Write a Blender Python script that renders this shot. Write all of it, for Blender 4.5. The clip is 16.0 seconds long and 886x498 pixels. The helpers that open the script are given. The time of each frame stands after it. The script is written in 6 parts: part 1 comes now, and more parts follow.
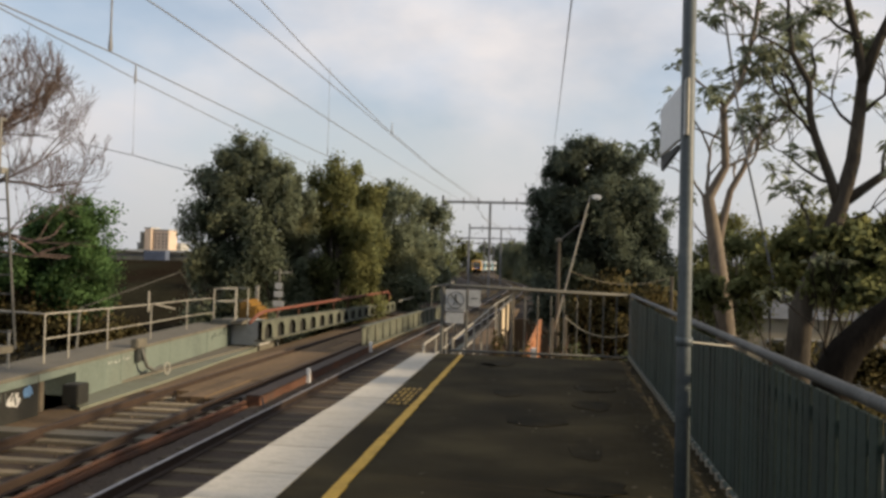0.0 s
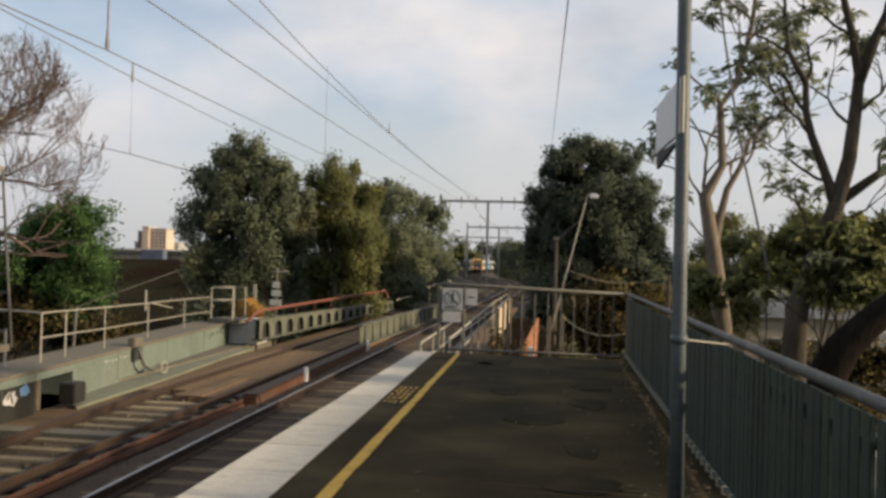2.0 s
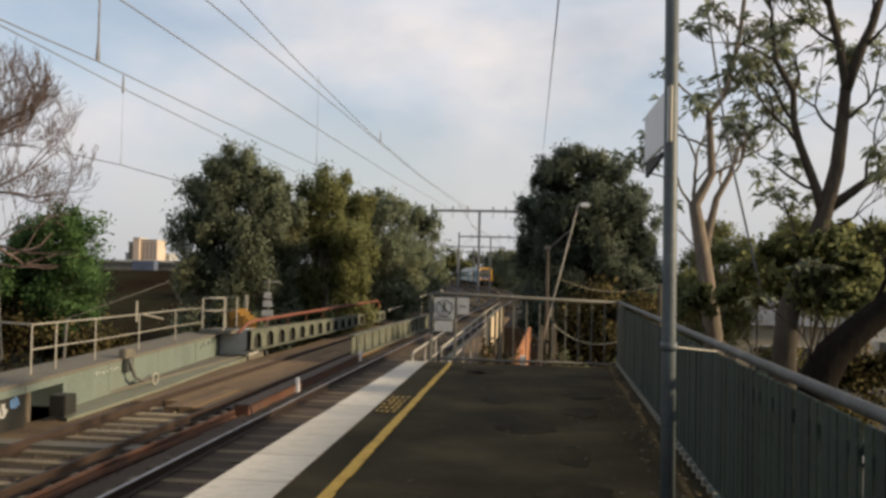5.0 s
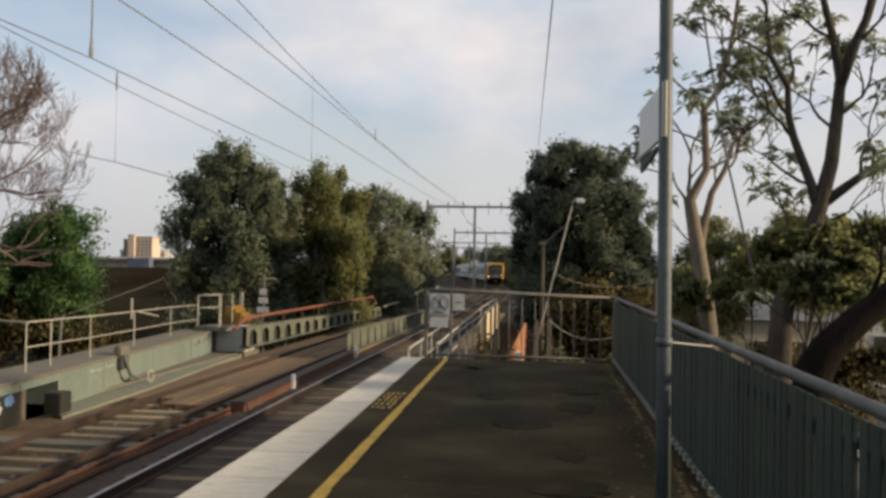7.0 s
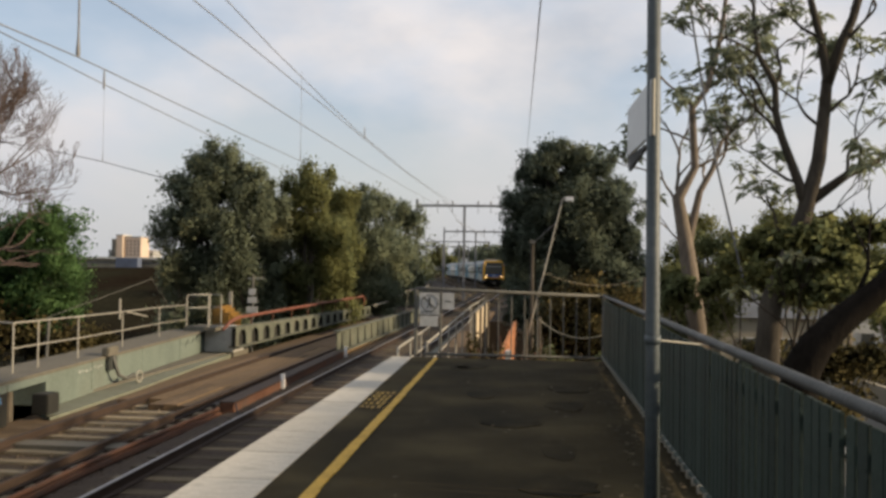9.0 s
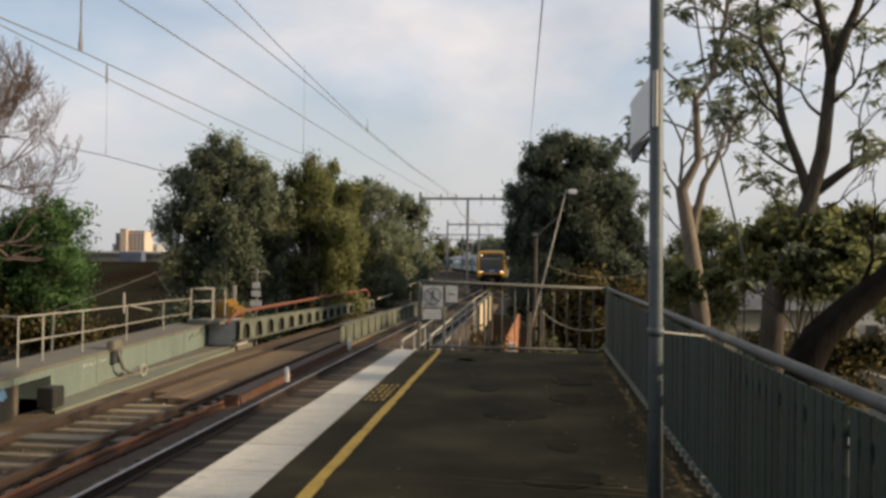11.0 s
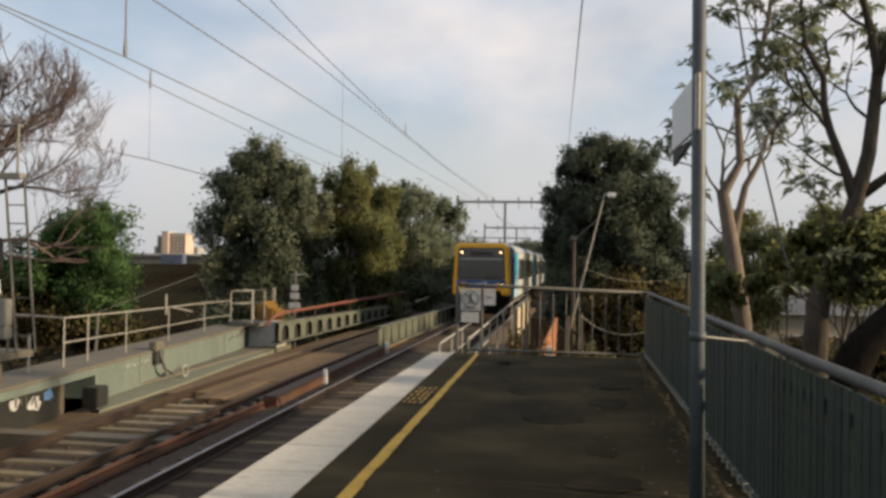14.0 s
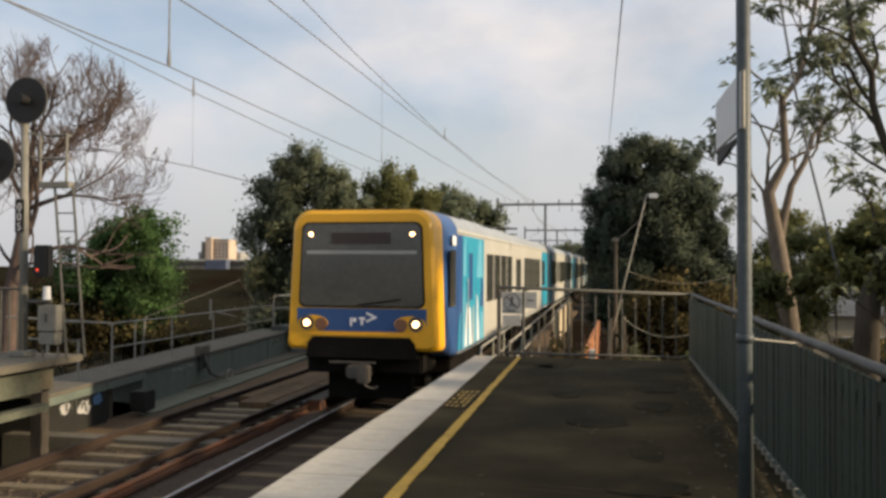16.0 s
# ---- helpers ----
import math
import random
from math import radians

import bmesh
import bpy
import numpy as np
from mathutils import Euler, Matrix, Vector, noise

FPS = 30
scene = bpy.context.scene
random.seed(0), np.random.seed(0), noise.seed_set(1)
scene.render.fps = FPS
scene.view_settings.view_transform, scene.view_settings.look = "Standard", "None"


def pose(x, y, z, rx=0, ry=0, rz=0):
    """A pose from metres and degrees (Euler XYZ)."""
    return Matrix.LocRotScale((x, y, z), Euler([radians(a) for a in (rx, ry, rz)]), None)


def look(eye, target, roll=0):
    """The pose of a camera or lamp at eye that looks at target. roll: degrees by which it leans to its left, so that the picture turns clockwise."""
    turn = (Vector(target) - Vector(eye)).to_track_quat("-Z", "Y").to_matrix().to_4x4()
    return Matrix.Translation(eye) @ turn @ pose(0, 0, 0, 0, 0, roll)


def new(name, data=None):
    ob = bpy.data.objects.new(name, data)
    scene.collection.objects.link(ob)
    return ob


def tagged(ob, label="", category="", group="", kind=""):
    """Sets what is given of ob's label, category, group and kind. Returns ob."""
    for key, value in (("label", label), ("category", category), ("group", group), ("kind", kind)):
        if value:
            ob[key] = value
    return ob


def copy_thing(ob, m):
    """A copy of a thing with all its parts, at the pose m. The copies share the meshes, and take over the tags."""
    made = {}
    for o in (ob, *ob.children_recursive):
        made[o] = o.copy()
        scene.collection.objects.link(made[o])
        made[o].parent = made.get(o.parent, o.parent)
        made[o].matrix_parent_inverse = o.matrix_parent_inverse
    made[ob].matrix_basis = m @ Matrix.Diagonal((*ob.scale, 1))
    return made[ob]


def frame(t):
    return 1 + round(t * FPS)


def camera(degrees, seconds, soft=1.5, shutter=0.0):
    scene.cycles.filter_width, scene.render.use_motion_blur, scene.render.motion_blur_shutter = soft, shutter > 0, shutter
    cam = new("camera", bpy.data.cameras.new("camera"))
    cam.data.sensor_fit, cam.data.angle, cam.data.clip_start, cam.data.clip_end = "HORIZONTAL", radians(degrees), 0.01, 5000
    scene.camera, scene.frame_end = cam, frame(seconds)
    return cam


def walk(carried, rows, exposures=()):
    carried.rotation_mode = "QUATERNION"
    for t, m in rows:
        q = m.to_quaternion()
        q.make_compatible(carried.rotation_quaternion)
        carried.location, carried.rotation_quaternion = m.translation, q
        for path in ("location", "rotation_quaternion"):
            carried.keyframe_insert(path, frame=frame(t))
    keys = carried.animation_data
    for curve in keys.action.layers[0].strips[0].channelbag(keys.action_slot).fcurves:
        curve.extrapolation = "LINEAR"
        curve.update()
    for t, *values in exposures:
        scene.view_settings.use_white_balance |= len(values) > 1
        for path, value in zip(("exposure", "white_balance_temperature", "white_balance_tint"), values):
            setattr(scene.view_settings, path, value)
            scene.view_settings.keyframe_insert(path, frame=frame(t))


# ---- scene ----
cam = camera(54.9, 16.0, soft=3.1)
PATH = [
    (0, (-0.014, 0.014, 1.607), (-0.258, 1.999, 1.641), 1.5),
    (0.5, (-0.015, 0.003, 1.601), (-0.252, 1.988, 1.63), 1.8),
    (1, (-0.01, 0.001, 1.601), (-0.26, 1.986, 1.621), 1.6),
    (1.5, (-0.002, 0.021, 1.598), (-0.25, 2.006, 1.629), 1.8),
    (2, (0.002, 0.016, 1.6), (-0.237, 2.001, 1.632), 1.5),
    (2.5, (0.003, -0.006, 1.598), (-0.229, 1.98, 1.643), 1.6),
    (3, (0.006, 0.0, 1.597), (-0.224, 1.987, 1.643), 1.5),
    (3.5, (0.009, -0.002, 1.596), (-0.223, 1.984, 1.641), 1.8),
    (4, (0.008, -0.006, 1.596), (-0.22, 1.981, 1.651), 1.4),
    (6.5, (0.015, -0.008, 1.596), (-0.2, 1.98, 1.646), 1.1),
    (7, (0.014, 0.005, 1.596), (-0.196, 1.994, 1.642), 1.0),
    (7.5, (0.009, -0.006, 1.591), (-0.196, 1.983, 1.638), 1.1),
    (8, (0.014, 0.006, 1.597), (-0.195, 1.995, 1.648), 0.9),
    (8.5, (0.019, 0.004, 1.592), (-0.179, 1.994, 1.641), 0.8),
    (9, (0.02, 0.013, 1.596), (-0.166, 2.004, 1.64), 0.8),
    (11.5, (0.024, 0.015, 1.59), (-0.172, 2.005, 1.614), 0.6),
    (12, (0.014, -0.009, 1.588), (-0.198, 1.979, 1.609), 0.8),
    (12.5, (0.014, -0.004, 1.591), (-0.249, 1.978, 1.619), 0.7),
    (13, (0.011, -0.001, 1.59), (-0.272, 1.979, 1.624), 0.9),
    (13.5, (0.015, -0.016, 1.586), (-0.246, 1.966, 1.63), 0.9),
    (14, (0.007, -0.005, 1.592), (-0.273, 1.975, 1.626), 0.8),
    (14.5, (0.007, -0.02, 1.589), (-0.3, 1.956, 1.626), 0.4),
    (15, (0.005, -0.038, 1.588), (-0.328, 1.933, 1.627), 0.3),
    (15.5, (0.005, 0.006, 1.59), (-0.347, 1.974, 1.63), 0.2),
    (16, (-0.003, 0.0, 1.592), (-0.376, 1.965, 1.633), 0.3),
]
walk(cam, [(t, look(eye, aim, roll)) for t, eye, aim, roll in PATH], [(0, 0.35, 6850, 10), (16, 0.35, 6850, 10)])


# ---- world, sun, exposure ----
SUN_EL, SUN_AZ = 18.5, 97.0           # azimuth clockwise from +y: from the right
world = bpy.data.worlds.new("sky")
scene.world = world
world.use_nodes = True
wn, wl = world.node_tree.nodes, world.node_tree.links
wn.clear()
w_out = wn.new("ShaderNodeOutputWorld")
w_bg = wn.new("ShaderNodeBackground")
w_sky = wn.new("ShaderNodeTexSky")
w_sky.sky_type, w_sky.sun_disc = "NISHITA", False
w_sky.sun_elevation, w_sky.sun_rotation = radians(SUN_EL), radians(SUN_AZ)
w_sky.dust_density, w_sky.ozone_density = 1.0, 1.6
w_tc = wn.new("ShaderNodeTexCoord")
w_map = wn.new("ShaderNodeMapping")
w_map.inputs["Scale"].default_value = (1.6, 1.6, 3.2)
w_map.inputs["Location"].default_value = (0.9, 2.35, 0.2)
w_n1 = wn.new("ShaderNodeTexNoise")
w_n1.inputs["Scale"].default_value, w_n1.inputs["Detail"].default_value = 1.7, 7.0
w_n1.inputs["Roughness"].default_value = 0.52
w_ramp = wn.new("ShaderNodeValToRGB")
w_ramp.color_ramp.elements[0].position, w_ramp.color_ramp.elements[1].position = 0.38, 0.62
w_ramp.color_ramp.elements[0].color = (0.42, 0.42, 0.42, 1)
w_n2 = wn.new("ShaderNodeTexNoise")
w_n2.inputs["Scale"].default_value, w_n2.inputs["Detail"].default_value = 3.2, 6.0
w_ccol = wn.new("ShaderNodeValToRGB")
w_ccol.color_ramp.elements[0].position, w_ccol.color_ramp.elements[1].position = 0.38, 0.62
w_ccol.color_ramp.elements[0].color = (4.5, 4.95, 5.75, 1)
w_ccol.color_ramp.elements[1].color = (5.65, 5.5, 5.7, 1)
w_mix = wn.new("ShaderNodeMix")
w_mix.data_type = "RGBA"
wl.new(w_tc.outputs["Generated"], w_map.inputs["Vector"])
for n in (w_n1, w_n2):
    wl.new(w_map.outputs["Vector"], n.inputs["Vector"])
wl.new(w_n1.outputs["Fac"], w_ramp.inputs["Fac"])
wl.new(w_n2.outputs["Fac"], w_ccol.inputs["Fac"])
wl.new(w_ramp.outputs["Color"], w_mix.inputs["Factor"])
wl.new(w_sky.outputs["Color"], w_mix.inputs["A"])
wl.new(w_ccol.outputs["Color"], w_mix.inputs["B"])
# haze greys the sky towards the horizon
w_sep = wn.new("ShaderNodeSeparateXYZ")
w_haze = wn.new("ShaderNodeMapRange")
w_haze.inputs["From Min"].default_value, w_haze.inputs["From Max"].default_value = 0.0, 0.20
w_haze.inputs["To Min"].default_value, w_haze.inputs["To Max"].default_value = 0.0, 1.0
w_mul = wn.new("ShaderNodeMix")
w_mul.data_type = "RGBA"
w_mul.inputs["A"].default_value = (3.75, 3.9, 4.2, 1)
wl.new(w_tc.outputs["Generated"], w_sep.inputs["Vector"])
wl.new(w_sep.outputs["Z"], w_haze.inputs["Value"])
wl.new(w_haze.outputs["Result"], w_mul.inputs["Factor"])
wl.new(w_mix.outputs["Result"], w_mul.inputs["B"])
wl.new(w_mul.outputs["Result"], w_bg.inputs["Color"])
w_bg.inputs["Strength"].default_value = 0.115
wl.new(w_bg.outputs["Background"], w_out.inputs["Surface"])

sun = new("sun", bpy.data.lights.new("sun", "SUN"))
sun.data.energy, sun.data.angle, sun.data.color = 4.8, radians(3), (1.0, 0.81, 0.57)
_a, _e = radians(SUN_AZ), radians(SUN_EL)
SUN_FROM = Vector((math.sin(_a) * math.cos(_e), math.cos(_a) * math.cos(_e), math.sin(_e)))
sun.matrix_world = look(SUN_FROM * 50, (0, 0, 0))


# ---- materials ----
def mat(name, color, rough=0.8, vary=0.25, scale=3.0, fine=40.0, bump=0.25, metal=0.0, second=None, amount=0.5,
        island=0.0, objvar=0.0, stretch=(1, 1, 1), emit=0.0, spec=0.4, edge=0.12):
    """Base colour broken up at two scales; second: a stain colour laid on in patches; island/objvar: tone from piece to piece."""
    m = bpy.data.materials.new(name)
    m.use_nodes = True
    nd, ln = m.node_tree.nodes, m.node_tree.links
    b = nd["Principled BSDF"]
    tc = nd.new("ShaderNodeTexCoord")
    mp = nd.new("ShaderNodeMapping")
    mp.inputs["Scale"].default_value = stretch
    ln.new(tc.outputs["Object"], mp.inputs["Vector"])
    big, small = nd.new("ShaderNodeTexNoise"), nd.new("ShaderNodeTexNoise")
    big.inputs["Scale"].default_value, big.inputs["Detail"].default_value = scale, 6
    small.inputs["Scale"].default_value, small.inputs["Detail"].default_value = fine, 4
    for n in (big, small):
        ln.new(mp.outputs["Vector"], n.inputs["Vector"])
    base = nd.new("ShaderNodeRGB")
    base.outputs[0].default_value = (*color, 1)
    col = base.outputs[0]
    if second:
        rp = nd.new("ShaderNodeValToRGB")
        rp.color_ramp.elements[0].position = 1 - amount - edge
        rp.color_ramp.elements[1].position = 1 - amount + edge
        mx = nd.new("ShaderNodeMix")
        mx.data_type = "RGBA"
        ln.new(big.outputs["Fac"], rp.inputs["Fac"])
        ln.new(rp.outputs["Color"], mx.inputs["Factor"])
        ln.new(col, mx.inputs["A"])
        mx.inputs["B"].default_value = (*second, 1)
        col = mx.outputs["Result"]
    val = None
    for src, k in ((big.outputs["Fac"], vary), (small.outputs["Fac"], vary * 0.8)):
        mr = nd.new("ShaderNodeMapRange")
        mr.inputs["From Min"].default_value, mr.inputs["From Max"].default_value = 0.28, 0.72
        mr.inputs["To Min"].default_value, mr.inputs["To Max"].default_value = 1 - k, 1 + k
        ln.new(src, mr.inputs["Value"])
        if val is None:
            val = mr.outputs["Result"]
        else:
            mu = nd.new("ShaderNodeMath")
            mu.operation = "MULTIPLY"
            ln.new(val, mu.inputs[0])
            ln.new(mr.outputs["Result"], mu.inputs[1])
            val = mu.outputs[0]
    for k, kind in ((island, "island"), (objvar, "object")):
        if k:
            if kind == "island":
                g = nd.new("ShaderNodeNewGeometry")
                o = g.outputs["Random Per Island"]
            else:
                g = nd.new("ShaderNodeObjectInfo")
                o = g.outputs["Random"]
            mr = nd.new("ShaderNodeMapRange")
            mr.inputs["To Min"].default_value, mr.inputs["To Max"].default_value = 1 - k, 1 + k
            ln.new(o, mr.inputs["Value"])
            mu = nd.new("ShaderNodeMath")
            mu.operation = "MULTIPLY"
            ln.new(val, mu.inputs[0])
            ln.new(mr.outputs["Result"], mu.inputs[1])
            val = mu.outputs[0]
    hs = nd.new("ShaderNodeHueSaturation")
    ln.new(col, hs.inputs["Color"])
    ln.new(val, hs.inputs["Value"])
    ln.new(hs.outputs["Color"], b.inputs["Base Color"])
    b.inputs["Roughness"].default_value, b.inputs["Metallic"].default_value = rough, metal
    b.inputs["Specular IOR Level"].default_value = spec
    if bump:
        bp = nd.new("ShaderNodeBump")
        bp.inputs["Strength"].default_value, bp.inputs["Distance"].default_value = bump, 0.02
        ln.new(small.outputs["Fac"], bp.inputs["Height"])
        ln.new(bp.outputs["Normal"], b.inputs["Normal"])
    if emit:
        b.inputs["Emission Color"].default_value = (*color, 1)
        b.inputs["Emission Strength"].default_value = emit
    return m


M = {}
M["asphalt"] = mat("asphalt", (.029, .0232, .0108), 0.95, 0.4, 0.9, 60, 0.5, second=(.042, .034, .0165), amount=0.45, stretch=(0.9, 1, 1), spec=0.12)
M["asphalt_patch"] = mat("patched_asphalt", (.021, .0172, .0085), 0.95, 0.4, 2.0, 70, 0.5, second=(.034, .027, .013), amount=0.4, spec=0.12)
M["white_paint"] = mat("worn_white_paint", (.47, .44, .375), 0.85, 0.2, 2.6, 34, 0.4, second=(.27, .25, .21), amount=0.38, stretch=(1.2, 2.6, 1), objvar=0.10)
M["yellow_paint"] = mat("yellow_line_paint", (0.50, 0.31, 0.05), 0.8, 0.25, 4, 50, 0.3, second=(0.22, 0.15, 0.05), amount=0.32)
M["faded_yellow"] = mat("faded_stencil_paint", (0.36, 0.24, 0.06), 0.9, 0.3, 6, 50, 0.3, second=(0.07, 0.05, 0.03), amount=0.42)
M["t_sky"] = mat("train_light_blue_vinyl", (.13, .42, .57), 0.4, 0.08, 2, 20, 0.0)
M["concrete"] = mat("weathered_concrete", (.125, .114, .088), 0.9, 0.25, 1.2, 25, 0.4, second=(.075, .068, .053), amount=0.4)
M["deck_green"] = mat("grey_green_steel", (.128, .158, .134), 0.75, 0.22, 0.8, 20, 0.3, second=(.085, .092, .076), amount=0.33, stretch=(1, 1, 0.5))
M["girder"] = mat("olive_green_girder_paint", (.098, .105, .078), 0.75, 0.3, 1.2, 20, 0.3, second=(.075, .05, .032), amount=0.3)
# near black: the shade behind the girder's arches is put into this colour
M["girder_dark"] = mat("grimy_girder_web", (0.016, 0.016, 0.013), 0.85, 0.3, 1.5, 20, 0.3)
M["rust"] = mat("rusty_steel", (.10, .042, .022), 0.85, 0.3, 2.0, 35, 0.4, second=(.05, .028, .019), amount=0.45)
M["red_pipe"] = mat("red_rust_pipe", (.16, .055, .033), 0.75, 0.25, 2.0, 30, 0.3, second=(.09, .038, .026), amount=0.4)
M["rail_side"] = mat("brown_rail_steel", (.032, .019, .012), 0.7, 0.3, 3, 30, 0.3)
M["rail_top"] = mat("worn_rail_head", (0.30, 0.28, 0.27), 0.4, 0.2, 3, 30, 0.1, metal=0.7)
M["sleeper"] = mat("grey_brown_timber_sleeper", (.125, .098, .058), 0.95, 0.3, 3.5, 28, 0.6, stretch=(1, 8, 3), objvar=0.4, second=(.07, .049, .034), amount=0.4)
M["sleeper_pale"] = mat("pale_weathered_sleeper", (.20, .165, .108), 0.95, 0.3, 3.5, 28, 0.6, stretch=(1, 8, 3), objvar=0.35, second=(.10, .075, .05), amount=0.36)
M["ballast"] = mat("rusty_ballast", (.044, .029, .017), 0.95, 0.5, 2.0, 22, 1.0, second=(.024, .016, .011), amount=0.5, island=0.4)
M["stone"] = mat("pale_ballast_stone", (.085, .064, .043), 0.95, 0.35, 3, 25, 0.3, island=0.6)
M["deck_timber"] = mat("brown_bridge_deck", (.13, .084, .042), 0.95, 0.3, 1.0, 18, 0.6, second=(.08, .052, .031), amount=0.4, stretch=(1, 0.4, 1), objvar=0.25)
M["fence_green"] = mat("dark_blue_green_fence_paint", (.017, .030, .023), 0.65, 0.25, 2.0, 30, 0.2, objvar=0.22, second=(.028, .037, .030), amount=0.3)
M["fence_rail"] = mat("dull_grey_rail_paint", (.062, .064, .060), 0.6, 0.25, 5, 40, 0.2, second=(.10, .098, .088), amount=.3)
M["galv"] = mat("galvanised_steel", (.30, .285, .24), 0.6, 0.15, 4, 40, 0.15, metal=0.1)
M["galv_dull"] = mat("dull_galvanised_steel", (.105, .103, .090), 0.65, 0.2, 4, 40, 0.15, metal=0.2)
M["galv_mid"] = mat("weathered_galvanised_steel", (0.20, 0.195, 0.17), 0.65, 0.18, 4, 40, 0.15, metal=0.1, second=(.13, .125, .105), amount=.35)
M["pole_blue"] = mat("blue_grey_pole_paint", (0.062, 0.076, 0.080), 0.5, 0.2, 2.5, 30, 0.15, second=(0.10, 0.105, 0.10), amount=0.3)
M["white_sign"] = mat("white_sign_sheet", (0.62, 0.63, 0.63), 0.5, 0.06, 3, 20, 0.05)
M["sign_grey"] = mat("grey_sign_sheet", (0.40, 0.40, 0.38), 0.6, 0.12, 5, 20, 0.05)
M["ink"] = mat("dark_sign_ink", (0.05, 0.05, 0.05), 0.7, 0.1, 5, 20, 0.0)
M["bark"] = mat("grey_brown_bark", (.058, .050, .040), 0.95, 0.3, 5, 25, 0.7, stretch=(1, 1, 0.3), spec=.1)
# bark for the leaning limb, its shade put into the base colour
M["bark_dark"] = mat("dark_damp_bark", (.012, .010, .008), 0.95, 0.3, 5, 25, 0.7, stretch=(1, 1, 0.3), spec=.05)
M["bark_pale"] = mat("pale_bark", (0.15, 0.122, 0.095), 0.9, 0.3, 3, 20, 0.5, stretch=(1, 1, 0.3), second=(0.13, 0.105, 0.08), amount=0.4)
M["twig"] = mat("bare_pinkish_twigs", (0.095, 0.068, 0.057), 0.95, 0.25, 3, 20, 0.2)
M["leaf_dark"] = mat("dark_eucalypt_leaf", (.205, .24, .165), 0.9, 0.22, 0.35, 5, 0, island=0.14, second=(.24, .235, .12), amount=0.36, spec=0.1)
M["leaf_olive"] = mat("olive_leaf", (.225, .235, .098), 0.9, 0.22, 0.4, 5, 0, island=0.14, second=(.145, .17, .085), amount=0.45, spec=0.1)
M["leaf_cypress"] = mat("blue_green_cypress_leaf", (.145, .178, .135), 0.9, 0.2, 0.35, 5, 0, island=0.14, second=(.20, .195, .10), amount=0.34, spec=0.1)
M["leaf_green"] = mat("bright_green_leaf", (.125, .225, .085), 0.85, 0.2, 0.4, 5, 0, island=0.25, second=(.075, .12, .05), amount=0.4, spec=0.1)
M["leaf_near"] = mat("grey_green_leaf", (.21, .235, .16), 0.85, 0.3, 0.8, 8, 0, island=0.4, spec=0.1)
M["bush"] = mat("dry_olive_bush", (.155, .125, .055), 0.9, 0.35, 0.8, 8, 0, island=0.5, second=(.055, .055, .028), amount=0.45, spec=0.1)
M["ground"] = mat("dark_scrub_ground", (0.040, 0.034, 0.022), 1.0, 0.4, 0.08, 1.5, 0.5, second=(0.032, 0.034, 0.020), amount=0.45, spec=0.0)
M["field"] = mat("dark_dry_grass_bank", (0.021, 0.016, 0.011), 1.0, 0.35, 0.12, 2.0, 0.4, second=(0.018, 0.017, 0.011), amount=0.5, spec=0.0)
M["road"] = mat("street_asphalt", (0.10, 0.095, 0.085), 0.95, 0.2, 0.3, 10, 0.2)
M["beige"] = mat("beige_render", (0.27, 0.24, 0.18), 0.9, 0.15, 0.5, 10, 0.2)
M["ledge"] = mat("stained_green_concrete", (.15, .16, .118), 0.9, 0.25, 1.0, 20, 0.4, second=(.10, .10, .075), amount=0.4)
M["brick"] = mat("orange_brick", (.34, .15, .07), 0.9, 0.25, 2.0, 25, 0.4, second=(.24, .10, .055), amount=0.4)
M["board_white"] = mat("cream_hoarding_board", (.46, .38, .26), 0.8, 0.12, 1.5, 15, 0.1, second=(.34, .27, .19), amount=0.3)
M["wire"] = mat("dark_wire", (0.17, 0.175, 0.185), 0.6, 0.1, 5, 20, 0)
M["wood_post"] = mat("old_timber_post", (0.085, 0.072, 0.055), 0.95, 0.3, 4, 30, 0.5, stretch=(1, 1, 0.2))
M["black"] = mat("matt_black", (0.012, 0.012, 0.013), 0.6, 0.2, 4, 20, 0.1)
M["tower"] = mat("cream_tower_concrete", (.50, .40, .32), 0.9, 0.1, 0.05, 1, 0)
M["tower_dark"] = mat("far_dark_cladding", (0.10, 0.11, 0.125), 0.9, 0.2, 0.1, 1, 0)
M["cargo_blue"] = mat("blue_container_paint", (0.08, 0.10, 0.15), 0.7, 0.2, 0.4, 3, 0.1)
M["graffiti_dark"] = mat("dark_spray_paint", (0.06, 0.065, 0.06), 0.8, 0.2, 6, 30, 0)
M["graffiti_white"] = mat("white_spray_paint", (0.36, 0.36, 0.35), 0.8, 0.2, 6, 30, 0)
M["graffiti_blue"] = mat("blue_spray_paint", (0.10, 0.20, 0.36), 0.8, 0.2, 6, 30, 0)
M["yellow_box"] = mat("yellow_machine_paint", (.17, .09, .014), 0.6, 0.2, 3, 20, 0.1, second=(.12, .07, .014), amount=0.3)
M["rope"] = mat("pale_rope", (0.42, 0.36, 0.24), 0.9, 0.2, 6, 30, 0.2)
# train
M["t_yellow"] = mat("train_yellow_paint", (0.80, 0.41, 0.022), 0.32, 0.05, 1.0, 20, 0.0, second=(0.72, 0.36, 0.022), amount=0.3, spec=0.5)
M["t_blue"] = mat("train_dark_blue_paint", (0.030, 0.085, 0.23), 0.35, 0.08, 1.0, 20, 0.0)
M["t_teal"] = mat("train_teal_vinyl", (.03, .31, .46), 0.4, 0.12, 1.5, 20, 0.0, second=(.015, .17, .30), amount=0.4, stretch=(1, 1.5, 0.3))
M["t_cream"] = mat("train_pale_side_paint", (.46, .455, .41), 0.4, 0.08, 0.8, 20, 0.0)
M["t_roof"] = mat("train_grey_roof", (0.30, 0.33, 0.36), 0.5, 0.15, 1.0, 15, 0.05)
